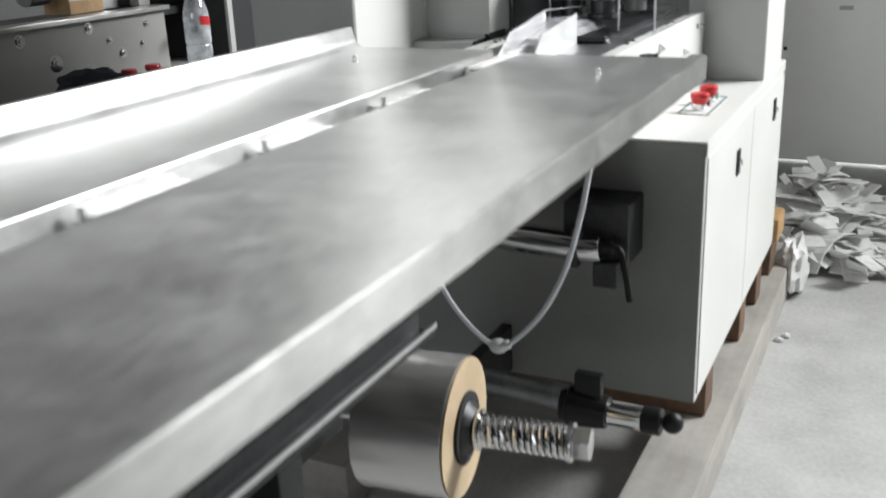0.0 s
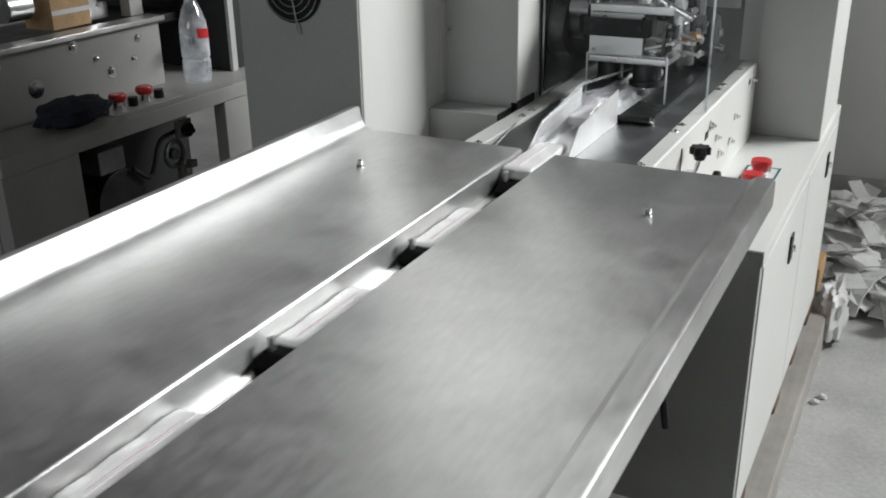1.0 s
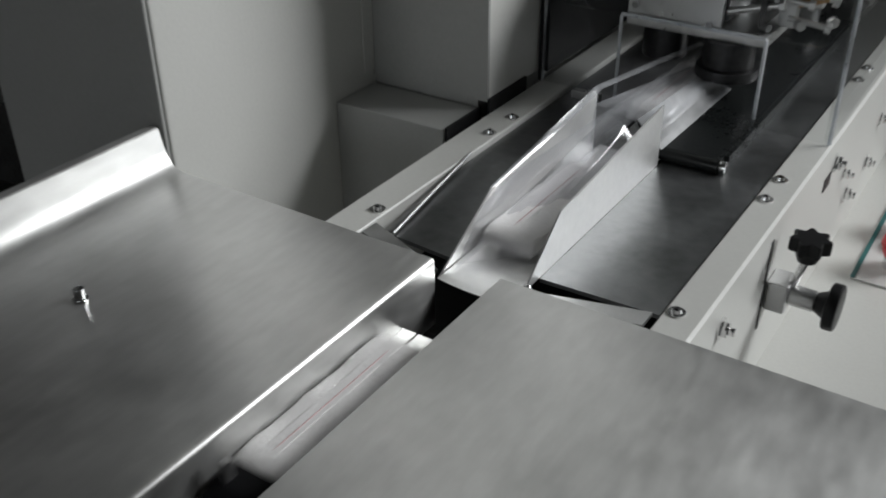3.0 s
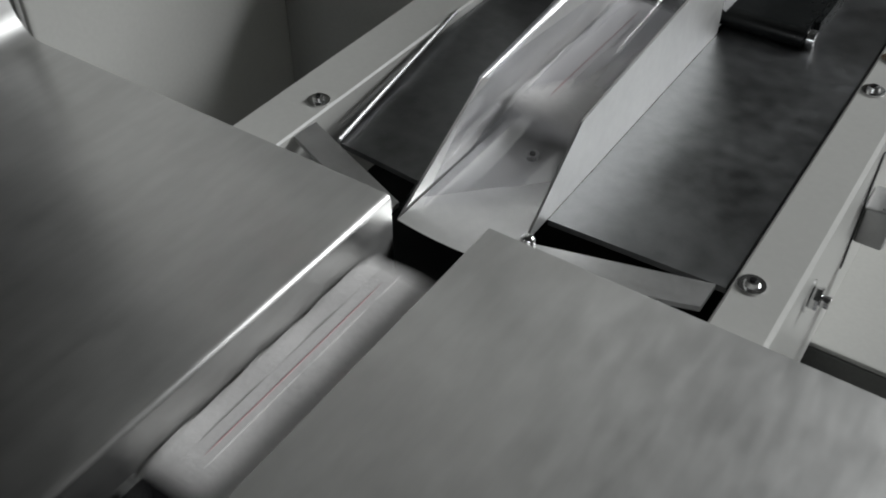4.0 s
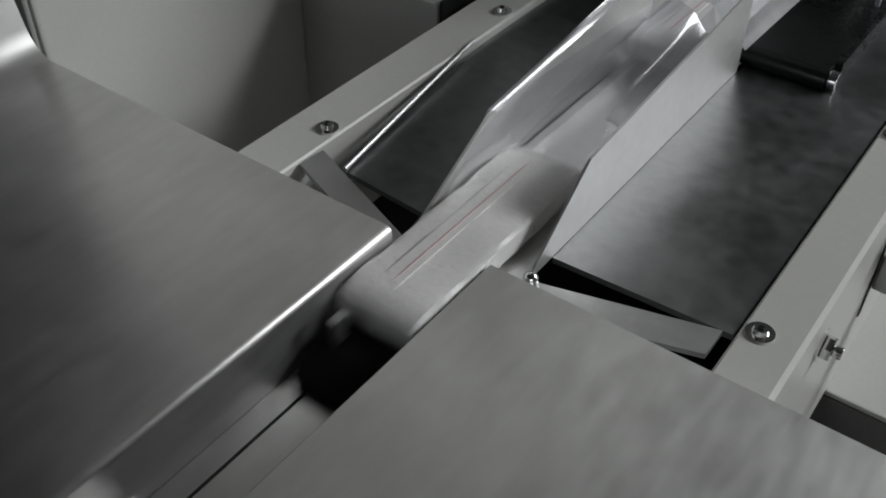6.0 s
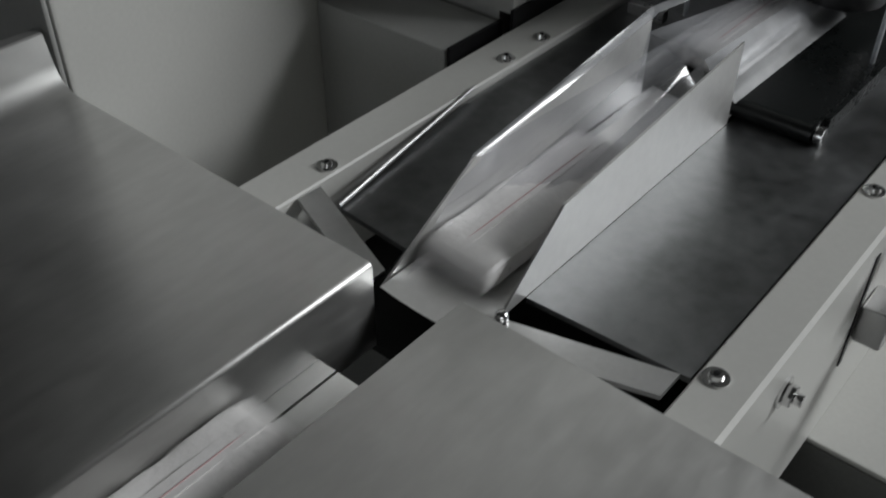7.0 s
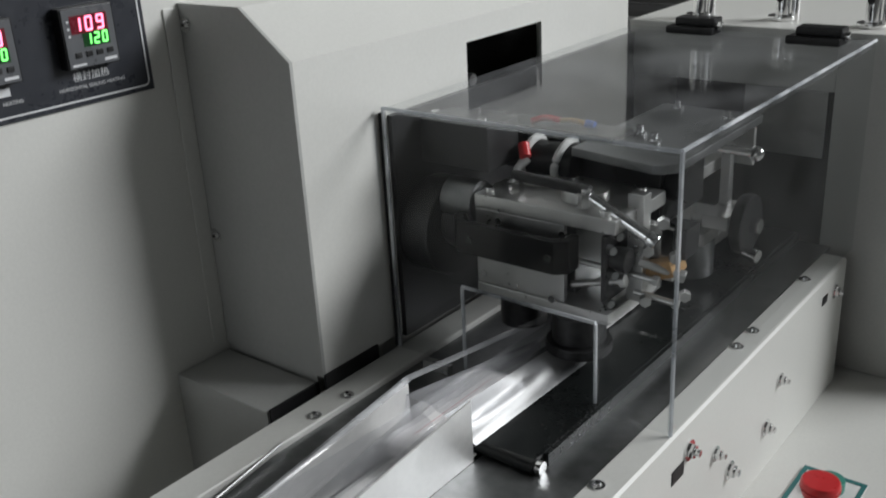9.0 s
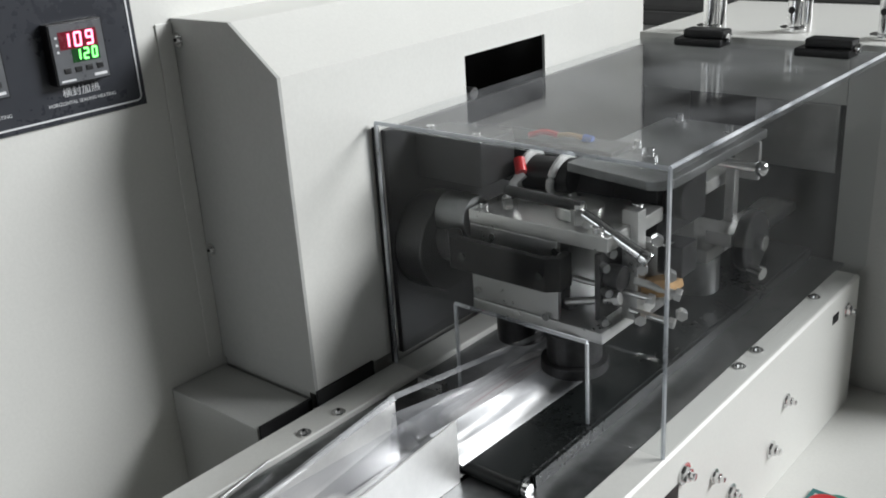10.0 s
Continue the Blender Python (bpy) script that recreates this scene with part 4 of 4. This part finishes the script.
shaft = thing("reel_shaft", (-0.5, 1.125, 0.35), "chrome reel shaft with a coil spring and hex nut", "shaft")
part("shaft_end", Shape().cyl((-0.725, C.y, C.z), (-0.610, C.y, C.z), 0.010, seg=24), CHROME, shaft)
part("shaft", Shape().cyl((-0.4858, C.y, C.z), (-0.335, C.y, C.z), 0.0125, seg=28), CHROME, shaft)
part("cone", Shape().cyl((-0.4858, C.y, C.z), (-0.474, C.y, C.z), 0.036, 0.022, seg=36, bev=0.001), IRON, shaft)
part("washer", Shape().cyl((-0.4738, C.y, C.z), (-0.469, C.y, C.z), 0.026, seg=32, bev=0.001), CHROME, shaft)
coil = [(-0.466 + 0.104 * i / 180, C.y + 0.0185 * math.cos(i * math.tau / 13.8), C.z + 0.0185 * math.sin(i * math.tau / 13.8)) for i in range(181)]
part("spring", Shape().tube(coil, 0.0034, 7), CHROME, shaft)
part("nut", Shape().cyl((-0.361, C.y, C.z), (-0.354, C.y, C.z), 0.024, seg=30, bev=0.001).cyl((-0.354, C.y, C.z), (-0.333, C.y, C.z), 0.0215, seg=6, bev=0.0015), CHROME, shaft)
part("bracket", Shape().box(-0.76, -0.725, 1.09, 1.16, 0.40, 0.69, 0.003).box(-0.75, -0.60, 1.09, 1.12, 0.6902, 0.72), IRON, shaft)
part("bracket_collar", Shape().cyl((-0.724, C.y, C.z), (-0.70, C.y, C.z), 0.024, seg=28, bev=0.002), IRON, shaft)
spare = thing("spare_reel_shaft", (-0.5, 1.5, 0.24), "dark spare reel shaft with hub and ball knob", "shaft")
part("shaft", Shape().cyl((-0.66, 1.5, 0.300), (-0.47, 1.5, 0.292), 0.022, seg=28), STEEL_DARK, spare)
part("hub", Shape().cyl((-0.485, 1.5, 0.284), (-0.475, 1.5, 0.284), 0.03, seg=32, bev=0.001).cyl((-0.475, 1.5, 0.282), (-0.41, 1.5, 0.28), 0.034, 0.026, seg=32, bev=0.002).box(-0.465, -0.42, 1.49, 1.51, 0.29, 0.345, 0.004), BLACK, spare)
part("collar", Shape().cyl((-0.41, 1.5, 0.279), (-0.355, 1.5, 0.279), 0.018, seg=28, bev=0.002), CHROME, spare)
part("ball_knob", Shape().cyl((-0.355, 1.5, 0.28), (-0.325, 1.5, 0.281), 0.022, seg=28, bev=0.003).ball((-0.308, 1.5, 0.283), 0.017, seg=20), BLACK, spare)
part("stand", Shape().box(-0.66, -0.64, 1.48, 1.665, 0.24, 0.33, 0.002), IRON, spare)
tens = thing("tension_roller", (-0.5, 1.6, 0.5), "chrome tension roller in a dark block with a black clamp lever", "roller")
part("roller", Shape().cyl((-0.70, 1.56, 0.541), (-0.486, 1.56, 0.533), 0.024, seg=28, bev=0.001), CHROME, tens)
part("block", Shape().box(-0.512, -0.405, 1.575, 1.665, 0.50, 0.60, 0.003).box(-0.49, -0.478, 1.545, 1.6, 0.50, 0.565, 0.002), IRON, tens)
part("clamp", Shape().cyl((-0.477, 1.56, 0.53), (-0.442, 1.56, 0.533), 0.023, seg=28, bev=0.002), CHROME, tens)
part("tab", Shape().box(-0.455, -0.415, 1.55, 1.58, 0.47, 0.51, 0.003), IRON, tens)
part("lever", Shape().cyl((-0.442, 1.56, 0.537), (-0.425, 1.56, 0.538), 0.011, seg=20, bev=0.001).tube(curve_points([(-0.43, 1.555, 0.54), (-0.412, 1.553, 0.535), (-0.402, 1.55, 0.505), (-0.393, 1.548, 0.455)]), 0.0055, 10), BLACK, tens)
cable = thing("air_hose", (-0.56, 1.42, 0.4), "white hose loop hanging from the table with a tie", "hose")
HOSE = material("white_hose", (0.72, 0.74, 0.78), 0.35, 0.0, 0.05, 30, 200, 0.0)
loop = [(-0.405, 1.42, 0.793), (-0.412, 1.42, 0.74), (-0.421, 1.42, 0.69), (-0.432, 1.42, 0.63), (-0.455, 1.42, 0.544), (-0.492, 1.42, 0.47), (-0.54, 1.42, 0.416), (-0.564, 1.42, 0.406), (-0.590, 1.42, 0.416), (-0.632, 1.42, 0.456), (-0.665, 1.42, 0.512), (-0.69, 1.42, 0.60), (-0.70, 1.42, 0.72), (-0.70, 1.42, 0.846)]
part("hose", Shape().tube(curve_points(loop), 0.0042, 10), HOSE, cable)
part("tie", Shape().ball((-0.562, 1.418, 0.407), 0.012, 1.3, 1, 1).ball((-0.547, 1.416, 0.412), 0.008), PLASTIC, cable)
part("hose_clip", Shape().box(-0.425, -0.40, 1.41, 1.43, 0.76, 0.7998, 0.002), ALU, cable)

pivot = Vector((-0.478, 1.125, 0.437))
swing = Matrix.Translation(pivot + Vector((0.008, 0, 0))) @ Matrix.Rotation(radians(6.5), 4, "Z") @ Matrix.Translation(-pivot)
for ob in (roll, shaft):
    ob.matrix_world = swing @ Matrix.Translation(ob.location)

# ---- outfeed belt behind the machine ----
out = thing("outfeed_conveyor", (-0.55, 4.9, 0), "plain narrow belt conveyor behind the wrapper", "conveyor")
part("belt", Shape().box(-0.62, -0.49, 2.48, 7.6, 0.80, 0.8125, 0.003), RUBBER, out)
for x in (-0.63, -0.488):
    part("side_rail", Shape().box(x, x + 0.008, 2.48, 7.6, 0.76, 0.82, 0.001), ALU, out)
for y in (2.7, 4.4, 6.0, 7.4):
    for x in (-0.628, -0.508):
        part("leg", Shape().box(x, x + 0.028, y, y + 0.03, 0.0, 0.7998, 0.002), GREY, out)

# ---- white cabinet and scrap at the back ----
WHITE_PAINT = material("white_enamel", (0.88, 0.88, 0.86), 0.4, 0.0, 0.04, 3, 300, 0.03)
cab = thing("white_cabinet", (0.4, 4.1, 0), "tall white steel cabinet on short legs", "cabinet")
part("body", Shape().box(-0.62, 1.6, 3.88, 4.38, 0.125, 2.0, 0.004), WHITE_PAINT, cab)
part("handle", Shape().box(-0.30, -0.255, 3.874, 3.8798, 0.668, 0.682, 0.002), GREY, cab)
part("lock", Shape().cyl((-0.47, 3.8798, 0.532), (-0.47, 3.875, 0.532), 0.007, seg=14), BLACK, cab)
part("seam", Shape().box(-0.503, -0.500, 3.8785, 3.8799, 0.13, 1.99), GREY, cab)
for x in (-0.6, 0.4, 1.55):
    for y in (3.91, 4.32):
        part("leg", Shape().box(x, x + 0.04, y, y + 0.04, 0, 0.1248, 0.002), BLACK, cab)
rng = random.Random(5)
heap = thing("scrap_heap", (-0.26, 3.36, 0), "heap of white packaging offcuts on the floor", "scrap")


def strip_mesh(L, W, bend):
    """A curved offcut about its own middle."""
    s = Shape()
    rows = [[Vector((L * (i / 4 - 0.5), sy * W / 2, bend * (2 * i / 4 - 1) ** 2 + sz)) for sy, sz in ((-1, 0), (1, 0), (1, 0.004), (-1, 0.004))] for i in range(5)]
    vs = [[s.bm.verts.new(p) for p in row] for row in rows]
    for a, b in zip(vs, vs[1:]):
        for j in range(4):
            s.bm.faces.new((a[j], a[(j + 1) % 4], b[(j + 1) % 4], b[j]))
    s.bm.faces.new(vs[0][::-1]), s.bm.faces.new(vs[-1])
    bmesh.ops.recalc_face_normals(s.bm, faces=s.bm.faces)
    return mesh_of("strip", s, SCRAP, (0, 0, 0), False)


cuts = [strip_mesh(rng.uniform(0.11, 0.27), rng.uniform(0.035, 0.07), rng.gauss(0, 0.018)) for _ in range(14)]
for k in range(230):
    ang, rad_ = rng.uniform(0, math.tau), rng.random() ** 0.7
    x, y = -0.26 + 0.30 * rad_ * math.cos(ang), 3.36 + 0.42 * rad_ * math.sin(ang)
    h = max(0.0, 0.16 * (1 - rad_ * 1.05) * (1.3 - 1.6 * (x + 0.26))) * rng.random()
    ob = new("strip", rng.choice(cuts))
    ob.parent = heap
    m = pose(x, y, h + 0.02, rng.gauss(0, 9), rng.gauss(0, 9), rng.uniform(0, 180))
    low = min((m @ v.co).z for v in ob.data.vertices)
    ob.matrix_local = Matrix.Translation(Vector((0, 0, max(0.0, 0.001 - low))) - BASE[heap]) @ m


def crumple(name, c, r, label, mat, category, flat=0.7, seed=1.0):
    s = Shape().ball((0, 0, 0), 1, seg=32)
    for v in s.bm.verts:
        n = noise.noise(v.co * 2.3 + Vector((seed, 0, 0))) * 0.35 + noise.noise(v.co * 6 + Vector((0, seed, 0))) * 0.16
        v.co = Vector((v.co.x * r[0], v.co.y * r[1], max(v.co.z, -0.6) * r[2])) * (1 + n)
    low = min(v.co.z for v in s.bm.verts)
    for v in s.bm.verts:
        v.co += Vector(c) - Vector((0, 0, low))
    return solo(name, s, mat, label, category, "", c)


crumple("plastic_bag", (-0.285, 2.86, 0.0), (0.04, 0.10, 0.09), "crumpled white plastic bag on the floor", PLASTIC, "bag")
for k, (x, y) in enumerate(((-0.268, 2.50), (-0.296, 2.326), (-0.255, 2.53))):
    crumple("scrap_bit", (x, y, 0.0), (0.010, 0.009, 0.006), "small white scrap on the floor", PLASTIC, "scrap", seed=k * 3.1)

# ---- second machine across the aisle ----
# Main machine's enamel, darkened so the colour holds the shade on this one.
TWIN_SHADE = material("shaded_twin_enamel", (0.37, 0.365, 0.345), 0.45, 0.0, 0.12, 5, 300, 0.04)
twin = thing("second_machine", (-1.9, 2.0, 0), "second wrapping machine, painted darker for its shade, with an open dark base", "packing machine")
part("base_top", Shape().box(-2.25, -1.60, 1.45, 2.62, 0.70, 0.735, 0.004), TWIN_SHADE, twin)
part("base_frame", Shape().box(-1.64, -1.605, 1.45, 1.635, 0.05, 0.6998, 0.003).box(-1.64, -1.605, 2.082, 2.60, 0.05, 0.6998, 0.003).box(-1.64, -1.605, 1.6352, 2.0818, 0.05, 0.20, 0.003).box(-2.25, -1.641, 1.45, 1.48, 0.05, 0.6998), TWIN_SHADE, twin)
# Near-black back sheet stands for the shade inside the base.
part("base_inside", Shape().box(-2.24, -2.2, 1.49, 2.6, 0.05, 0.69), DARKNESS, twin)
part("foot", Shape().box(-2.25, -1.62, 1.5, 2.55, 0.0452, 0.0499), WOOD, twin)
part("motor", Shape().cyl((-1.95, 1.87, 0.50), (-1.75, 1.87, 0.50), 0.075, seg=32, bev=0.004).box(-1.98, -1.8, 1.78, 1.96, 0.30, 0.42, 0.004), IRON, twin)
part("terminal_box", Shape().box(-1.78, -1.71, 1.776, 1.853, 0.592, 0.645, 0.004), STEEL_DARK, twin)
part("bearing_plate", Shape().box(-1.722, -1.71, 2.030, 2.079, 0.61, 0.652, 0.002), TWIN_SHADE, twin)
part("gear", Shape().cyl((-1.7098, 2.056, 0.628), (-1.698, 2.056, 0.628), 0.017, seg=20, bev=0.001).cyl((-1.698, 2.056, 0.628), (-1.685, 2.056, 0.628), 0.006, seg=16), IRON, twin)
hoop = [(-1.72, 2.02 + 0.03 * math.cos(a * math.tau / 32), 0.576 + 0.03 * math.sin(a * math.tau / 32)) for a in range(33)]
part("pulley", Shape().tube(hoop, 0.006, 8).cyl((-1.735, 2.02, 0.576), (-1.715, 2.02, 0.576), 0.013, seg=24, bev=0.001), STEEL_DARK, twin)
part("bracket_post", Shape().box(-1.726, -1.708, 2.028, 2.044, 0.20, 0.545, 0.002).box(-1.724, -1.706, 2.058, 2.080, 0.53, 0.548, 0.002), TWIN_SHADE, twin)
part("drive_belt", Shape().tube(curve_points([(-1.74, 1.90, 0.57), (-1.735, 1.95, 0.54), (-1.735, 1.99, 0.61), (-1.73, 2.04, 0.625)]), 0.006, 8), IRON, twin)
part("side_plate", Shape().box(-1.772, -1.76, 1.40, 2.062, 0.7352, 0.882, 0.002), TWIN_SHADE, twin)
part("rail_top", Shape().box(-1.80, -1.745, 1.40, 2.07, 0.8822, 0.894, 0.002), STEEL, twin)
part("rail_inner", Shape().box(-2.05, -1.82, 1.40, 2.22, 0.86, 0.88, 0.002), IRON, twin)
for y, z, r in ((1.69, 0.80, 0.013), (1.80, 0.865, 0.009), (1.86, 0.83, 0.006), (1.90, 0.795, 0.010), (1.97, 0.81, 0.006), (1.99, 0.855, 0.006), (1.60, 0.86, 0.010)):
    hex_bolt((-1.76, y, z), (1, 0, 0), twin, r)
for a, b in ((1.55, 1.58), (2.02, 2.06)):
    part("guard_post", Shape().box(-1.83, -1.80, a, b, 0.8942, 1.1, 0.002), TWIN_SHADE, twin)
part("roller", Shape().cyl((-1.86, 1.72, 0.95), (-1.86, 1.78, 0.95), 0.03, seg=24), ALU, twin)
part("roller_set", Shape().cyl((-1.88, 1.93, 0.95), (-1.84, 1.93, 0.95), 0.035, seg=24).box(-1.9, -1.85, 1.9, 2.0, 0.894, 0.93), ALU, twin)
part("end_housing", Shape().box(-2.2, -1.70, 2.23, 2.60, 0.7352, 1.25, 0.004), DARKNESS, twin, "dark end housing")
part("housing_edge", Shape().box(-1.6998, -1.69, 2.23, 2.25, 0.7352, 1.25, 0.001), GREY, twin)
ringpts = [(-1.695, 2.44 + 0.06 * math.cos(radians(a)), 0.96 + 0.075 * math.sin(radians(a))) for a in range(100, 300, 10)]
part("white_arc", Shape().tube(ringpts, 0.009, 8), PLASTIC, twin, "white curved mark")
tb = thing("button_panel", (-1.67, 1.86, 0.735), "button plate with two red mushroom buttons in shade", "control panel")
part("label_plate", Shape().box(-1.70, -1.635, 1.77, 1.98, 0.7352, 0.737), GREY, tb)
for y in (1.815, 1.895):
    b = part("red_button", Shape().cyl((-1.668, y, 0.755), (-1.668, y, 0.764), 0.0155, 0.0195, seg=28).cyl((-1.668, y, 0.764), (-1.668, y, 0.772), 0.0195, 0.0165, seg=28, bev=0.002), RED, tb, "red mushroom button")
    part("collar", Shape().cyl((-1.668, y, 0.7372), (-1.668, y, 0.7548), 0.0125, seg=24), CHROME, b)
for y in (1.855, 1.935):
    part("dark_button", Shape().cyl((-1.665, y, 0.7372), (-1.665, y, 0.757), 0.011, seg=20, bev=0.001), BLACK, tb)
bottle = thing("water_bottle", (-1.70, 2.11, 0.735), "clear plastic water bottle with a red label", "bottle")
prof = [(0.0, 0.0), (0.029, 0.0), (0.033, 0.006), (0.033, 0.05), (0.030, 0.055), (0.033, 0.06), (0.033, 0.12), (0.031, 0.14), (0.022, 0.17), (0.014, 0.185), (0.013, 0.205)]
bs = Shape()
bs.grid(28, len(prof) - 1, lambda u, v: (-1.70 + prof[round(v * (len(prof) - 1))][0] * math.cos(u * math.tau), 2.11 + prof[round(v * (len(prof) - 1))][0] * math.sin(u * math.tau), 0.7352 + prof[round(v * (len(prof) - 1))][1]))
shade(part("body", bs, clear("bottle_plastic", (0.9, 0.92, 0.93), 0.08, 0.6, 0.2), bottle))
part("label", Shape().grid(20, 1, lambda u, v: (-1.70 + 0.0336 * math.cos(u * 1.3 - 0.6), 2.11 + 0.0336 * math.sin(u * 1.3 - 0.6), 0.842 + v * 0.022 - u * 0.006)), RED, bottle, "red paper label")
part("cap", Shape().cyl((-1.70, 2.11, 0.9402), (-1.70, 2.11, 0.957), 0.0155, seg=20, bev=0.001), PLASTIC, bottle)
cloth = crumple("dark_cloth", (-1.675, 1.70, 0.7355), (0.05, 0.085, 0.03), "dark folded cloth lying on the machine top", CLOTH, "cloth", seed=4.0)

carton = thing("carton", (-1.86, 1.86, 0.894), "small tan card carton lying on the second machine", "carton")
part("body", Shape().box(-1.90, -1.815, 1.808, 1.915, 0.8942, 0.965, 0.002), CARD, carton)
part("tape", Shape().box(-1.8148, -1.8144, 1.808, 1.915, 0.925, 0.935), PLASTIC, carton, "pale tape band")

for ob in (twin, tb, bottle, cloth, carton):
    ob.location += Vector((-0.01, 0.066, -0.045))

# ---- packs, pushers and their motion ----
PITCH, LONG = 0.232, 0.124
SHOE = material("matt_rubber", (0.008, 0.008, 0.009), 0.85, 0.0, 0.3, 30, 200, 0.05, spec=0.1)
CLOCK = (0, 0.5, 1, 1.5, 2, 4, 4.5, 5, 5.5, 6.8, 7.2, 10)
WAY = (0.892, 1.137, 1.397, 1.660, 1.937, 2.943, 3.197, 3.457, 3.72, 4.392, 4.627, 6.14)
PACK = material("pack_paper", (0.92, 0.905, 0.895), 0.36, 0.0, 0.05, 40, 300, 0.15)


def pack_mesh():
    s = Shape()
    L, W, H = LONG, 0.0385, 0.0125
    n = 24

    def ring(i):
        t = i / n
        y = (t - 0.5) * L
        e = min(1.0, 14 * min(t, 1 - t) + 0.62)
        w = W / 2 * (0.9 + 0.1 * e)
        h = H * (0.45 + 0.55 * e ** 0.7) * (1 + 0.05 * math.sin(t * 17))
        pts = []
        for k in range(16):
            a = k * math.tau / 16
            ca, sa = math.cos(a), math.sin(a)
            pts.append(s.bm.verts.new((w * math.copysign(abs(ca) ** 0.28, ca), y, h * (0.5 + 0.5 * math.copysign(abs(sa) ** 0.3, sa)) + 0.0006 * math.sin(k * 3 + i * 1.7))))
        return pts
    rings = [ring(i) for i in range(n + 1)]
    for a, b in zip(rings, rings[1:]):
        for k in range(16):
            s.bm.faces.new((a[k], b[k], b[(k + 1) % 16], a[(k + 1) % 16]))
    s.bm.faces.new(rings[0]), s.bm.faces.new(rings[-1][::-1])
    bmesh.ops.recalc_face_normals(s.bm, faces=s.bm.faces)
    return s


def make_pack():
    ob = thing("wrapped_pack", (0, 0, 0), "long white paper pack with a thin red stripe in the slot", "pack", "packs on the infeed")
    part("paper", pack_mesh(), PACK, ob)
    part("stripe", Shape().box(-0.0030, -0.0027, -0.046, 0.046, 0.0128, 0.0136), PINK, ob, "thin red printed stripe")
    part("overlap_seam", Shape().box(-0.0085, 0.0005, -0.056, 0.056, 0.0122, 0.0132, 0.0004), PACK, ob)
    return ob


def make_pusher():
    ob = thing("pusher", (0, 0, 0), "black chain pusher with a steel pin in the slot", "pusher", "pushers on the chain")
    part("shoe", Shape().prism([(-0.012, 0.0008), (0.020, 0.0008), (0.020, 0.013), (0.004, 0.013), (-0.012, 0.006)], "x", -0.0150, 0.0155, 0.0015), SHOE, ob)
    part("pin", Shape().box(-0.0102, -0.0062, 0.006, 0.011, 0.013, 0.025, 0.0006), ALU, ob, "steel pin")
    part("foot", Shape().box(0.0115, 0.0155, -0.008, 0.008, -0.011, 0.0008), BLACK, ob)
    return ob


def pack_pose(y):
    """Along the slot, up through the former and over the belt."""
    z = 0.818
    if y > 1.40:
        z = 0.818 + 0.013 * min(1, (y - 1.40) / 0.06)
    if y > 1.60:
        z = 0.831 + 0.0075 * min(1, (y - 1.60) / 0.09)
    if y > 2.40:
        z = 0.8385 - 0.0255 * min(1, (y - 2.40) / 0.2)
    return pose(-0.5672, y, z)


END, RAD = 1.442, 0.036


def pusher_pose(s):
    """Along the chain: the upper run, round the end wheel and back below; s is the way past the end."""
    if s < 0:
        return pose(-0.567, END + s, 0.8175)
    a = s / RAD
    if a < math.pi:
        return pose(-0.567, END + RAD * math.sin(a), 0.8175 - RAD + RAD * math.cos(a), -math.degrees(a))
    return pose(-0.567, END - (s - math.pi * RAD), 0.8175 - 2 * RAD, -180)


def travel(t):
    return float(np.interp(t, CLOCK, WAY)) - WAY[0]


def moment(d):
    return float(np.interp(d + WAY[0], WAY, CLOCK))


def motions():
    ticks = {0.0, 0.1, 9.9, 10.0} | {0.25 * k for k in range(1, 40)} | {6.8, 7.2}
    starts = [WAY[0] + n * PITCH for n in range(-25, 4)]
    pack_starts = [y + 0.021 + LONG / 2 for y in starts if y < 1.62]
    push_starts = [y - END for y in starts if y - END < 0.02]
    first, first_push = make_pack(), make_pusher()
    packs = [first] + [copy_thing(first, pose(0, 0, 0)) for _ in pack_starts[1:]]
    pushers = [first_push] + [copy_thing(first_push, pose(0, 0, 0)) for _ in push_starts[1:]]
    for ob, mid in zip(packs, pack_starts):
        turns = [moment(b - mid) for b in (1.40, 1.46, 1.60, 1.69, 2.40, 2.60) if b > mid]
        times = sorted(ticks | {round(t, 3) for t in turns if 0.12 < t < 9.88})
        walk(ob, [(t, pack_pose(mid + travel(t))) for t in times])
    for ob, s0 in zip(pushers, push_starts):
        more = [moment(k * 0.02 - s0) for k in range(8) if k * 0.02 - s0 > 0]
        times = sorted(ticks | {round(t, 3) for t in more if 0.12 < t < 9.88})
        walk(ob, [(t, pusher_pose(s0 + travel(t))) for t in times])


motions()
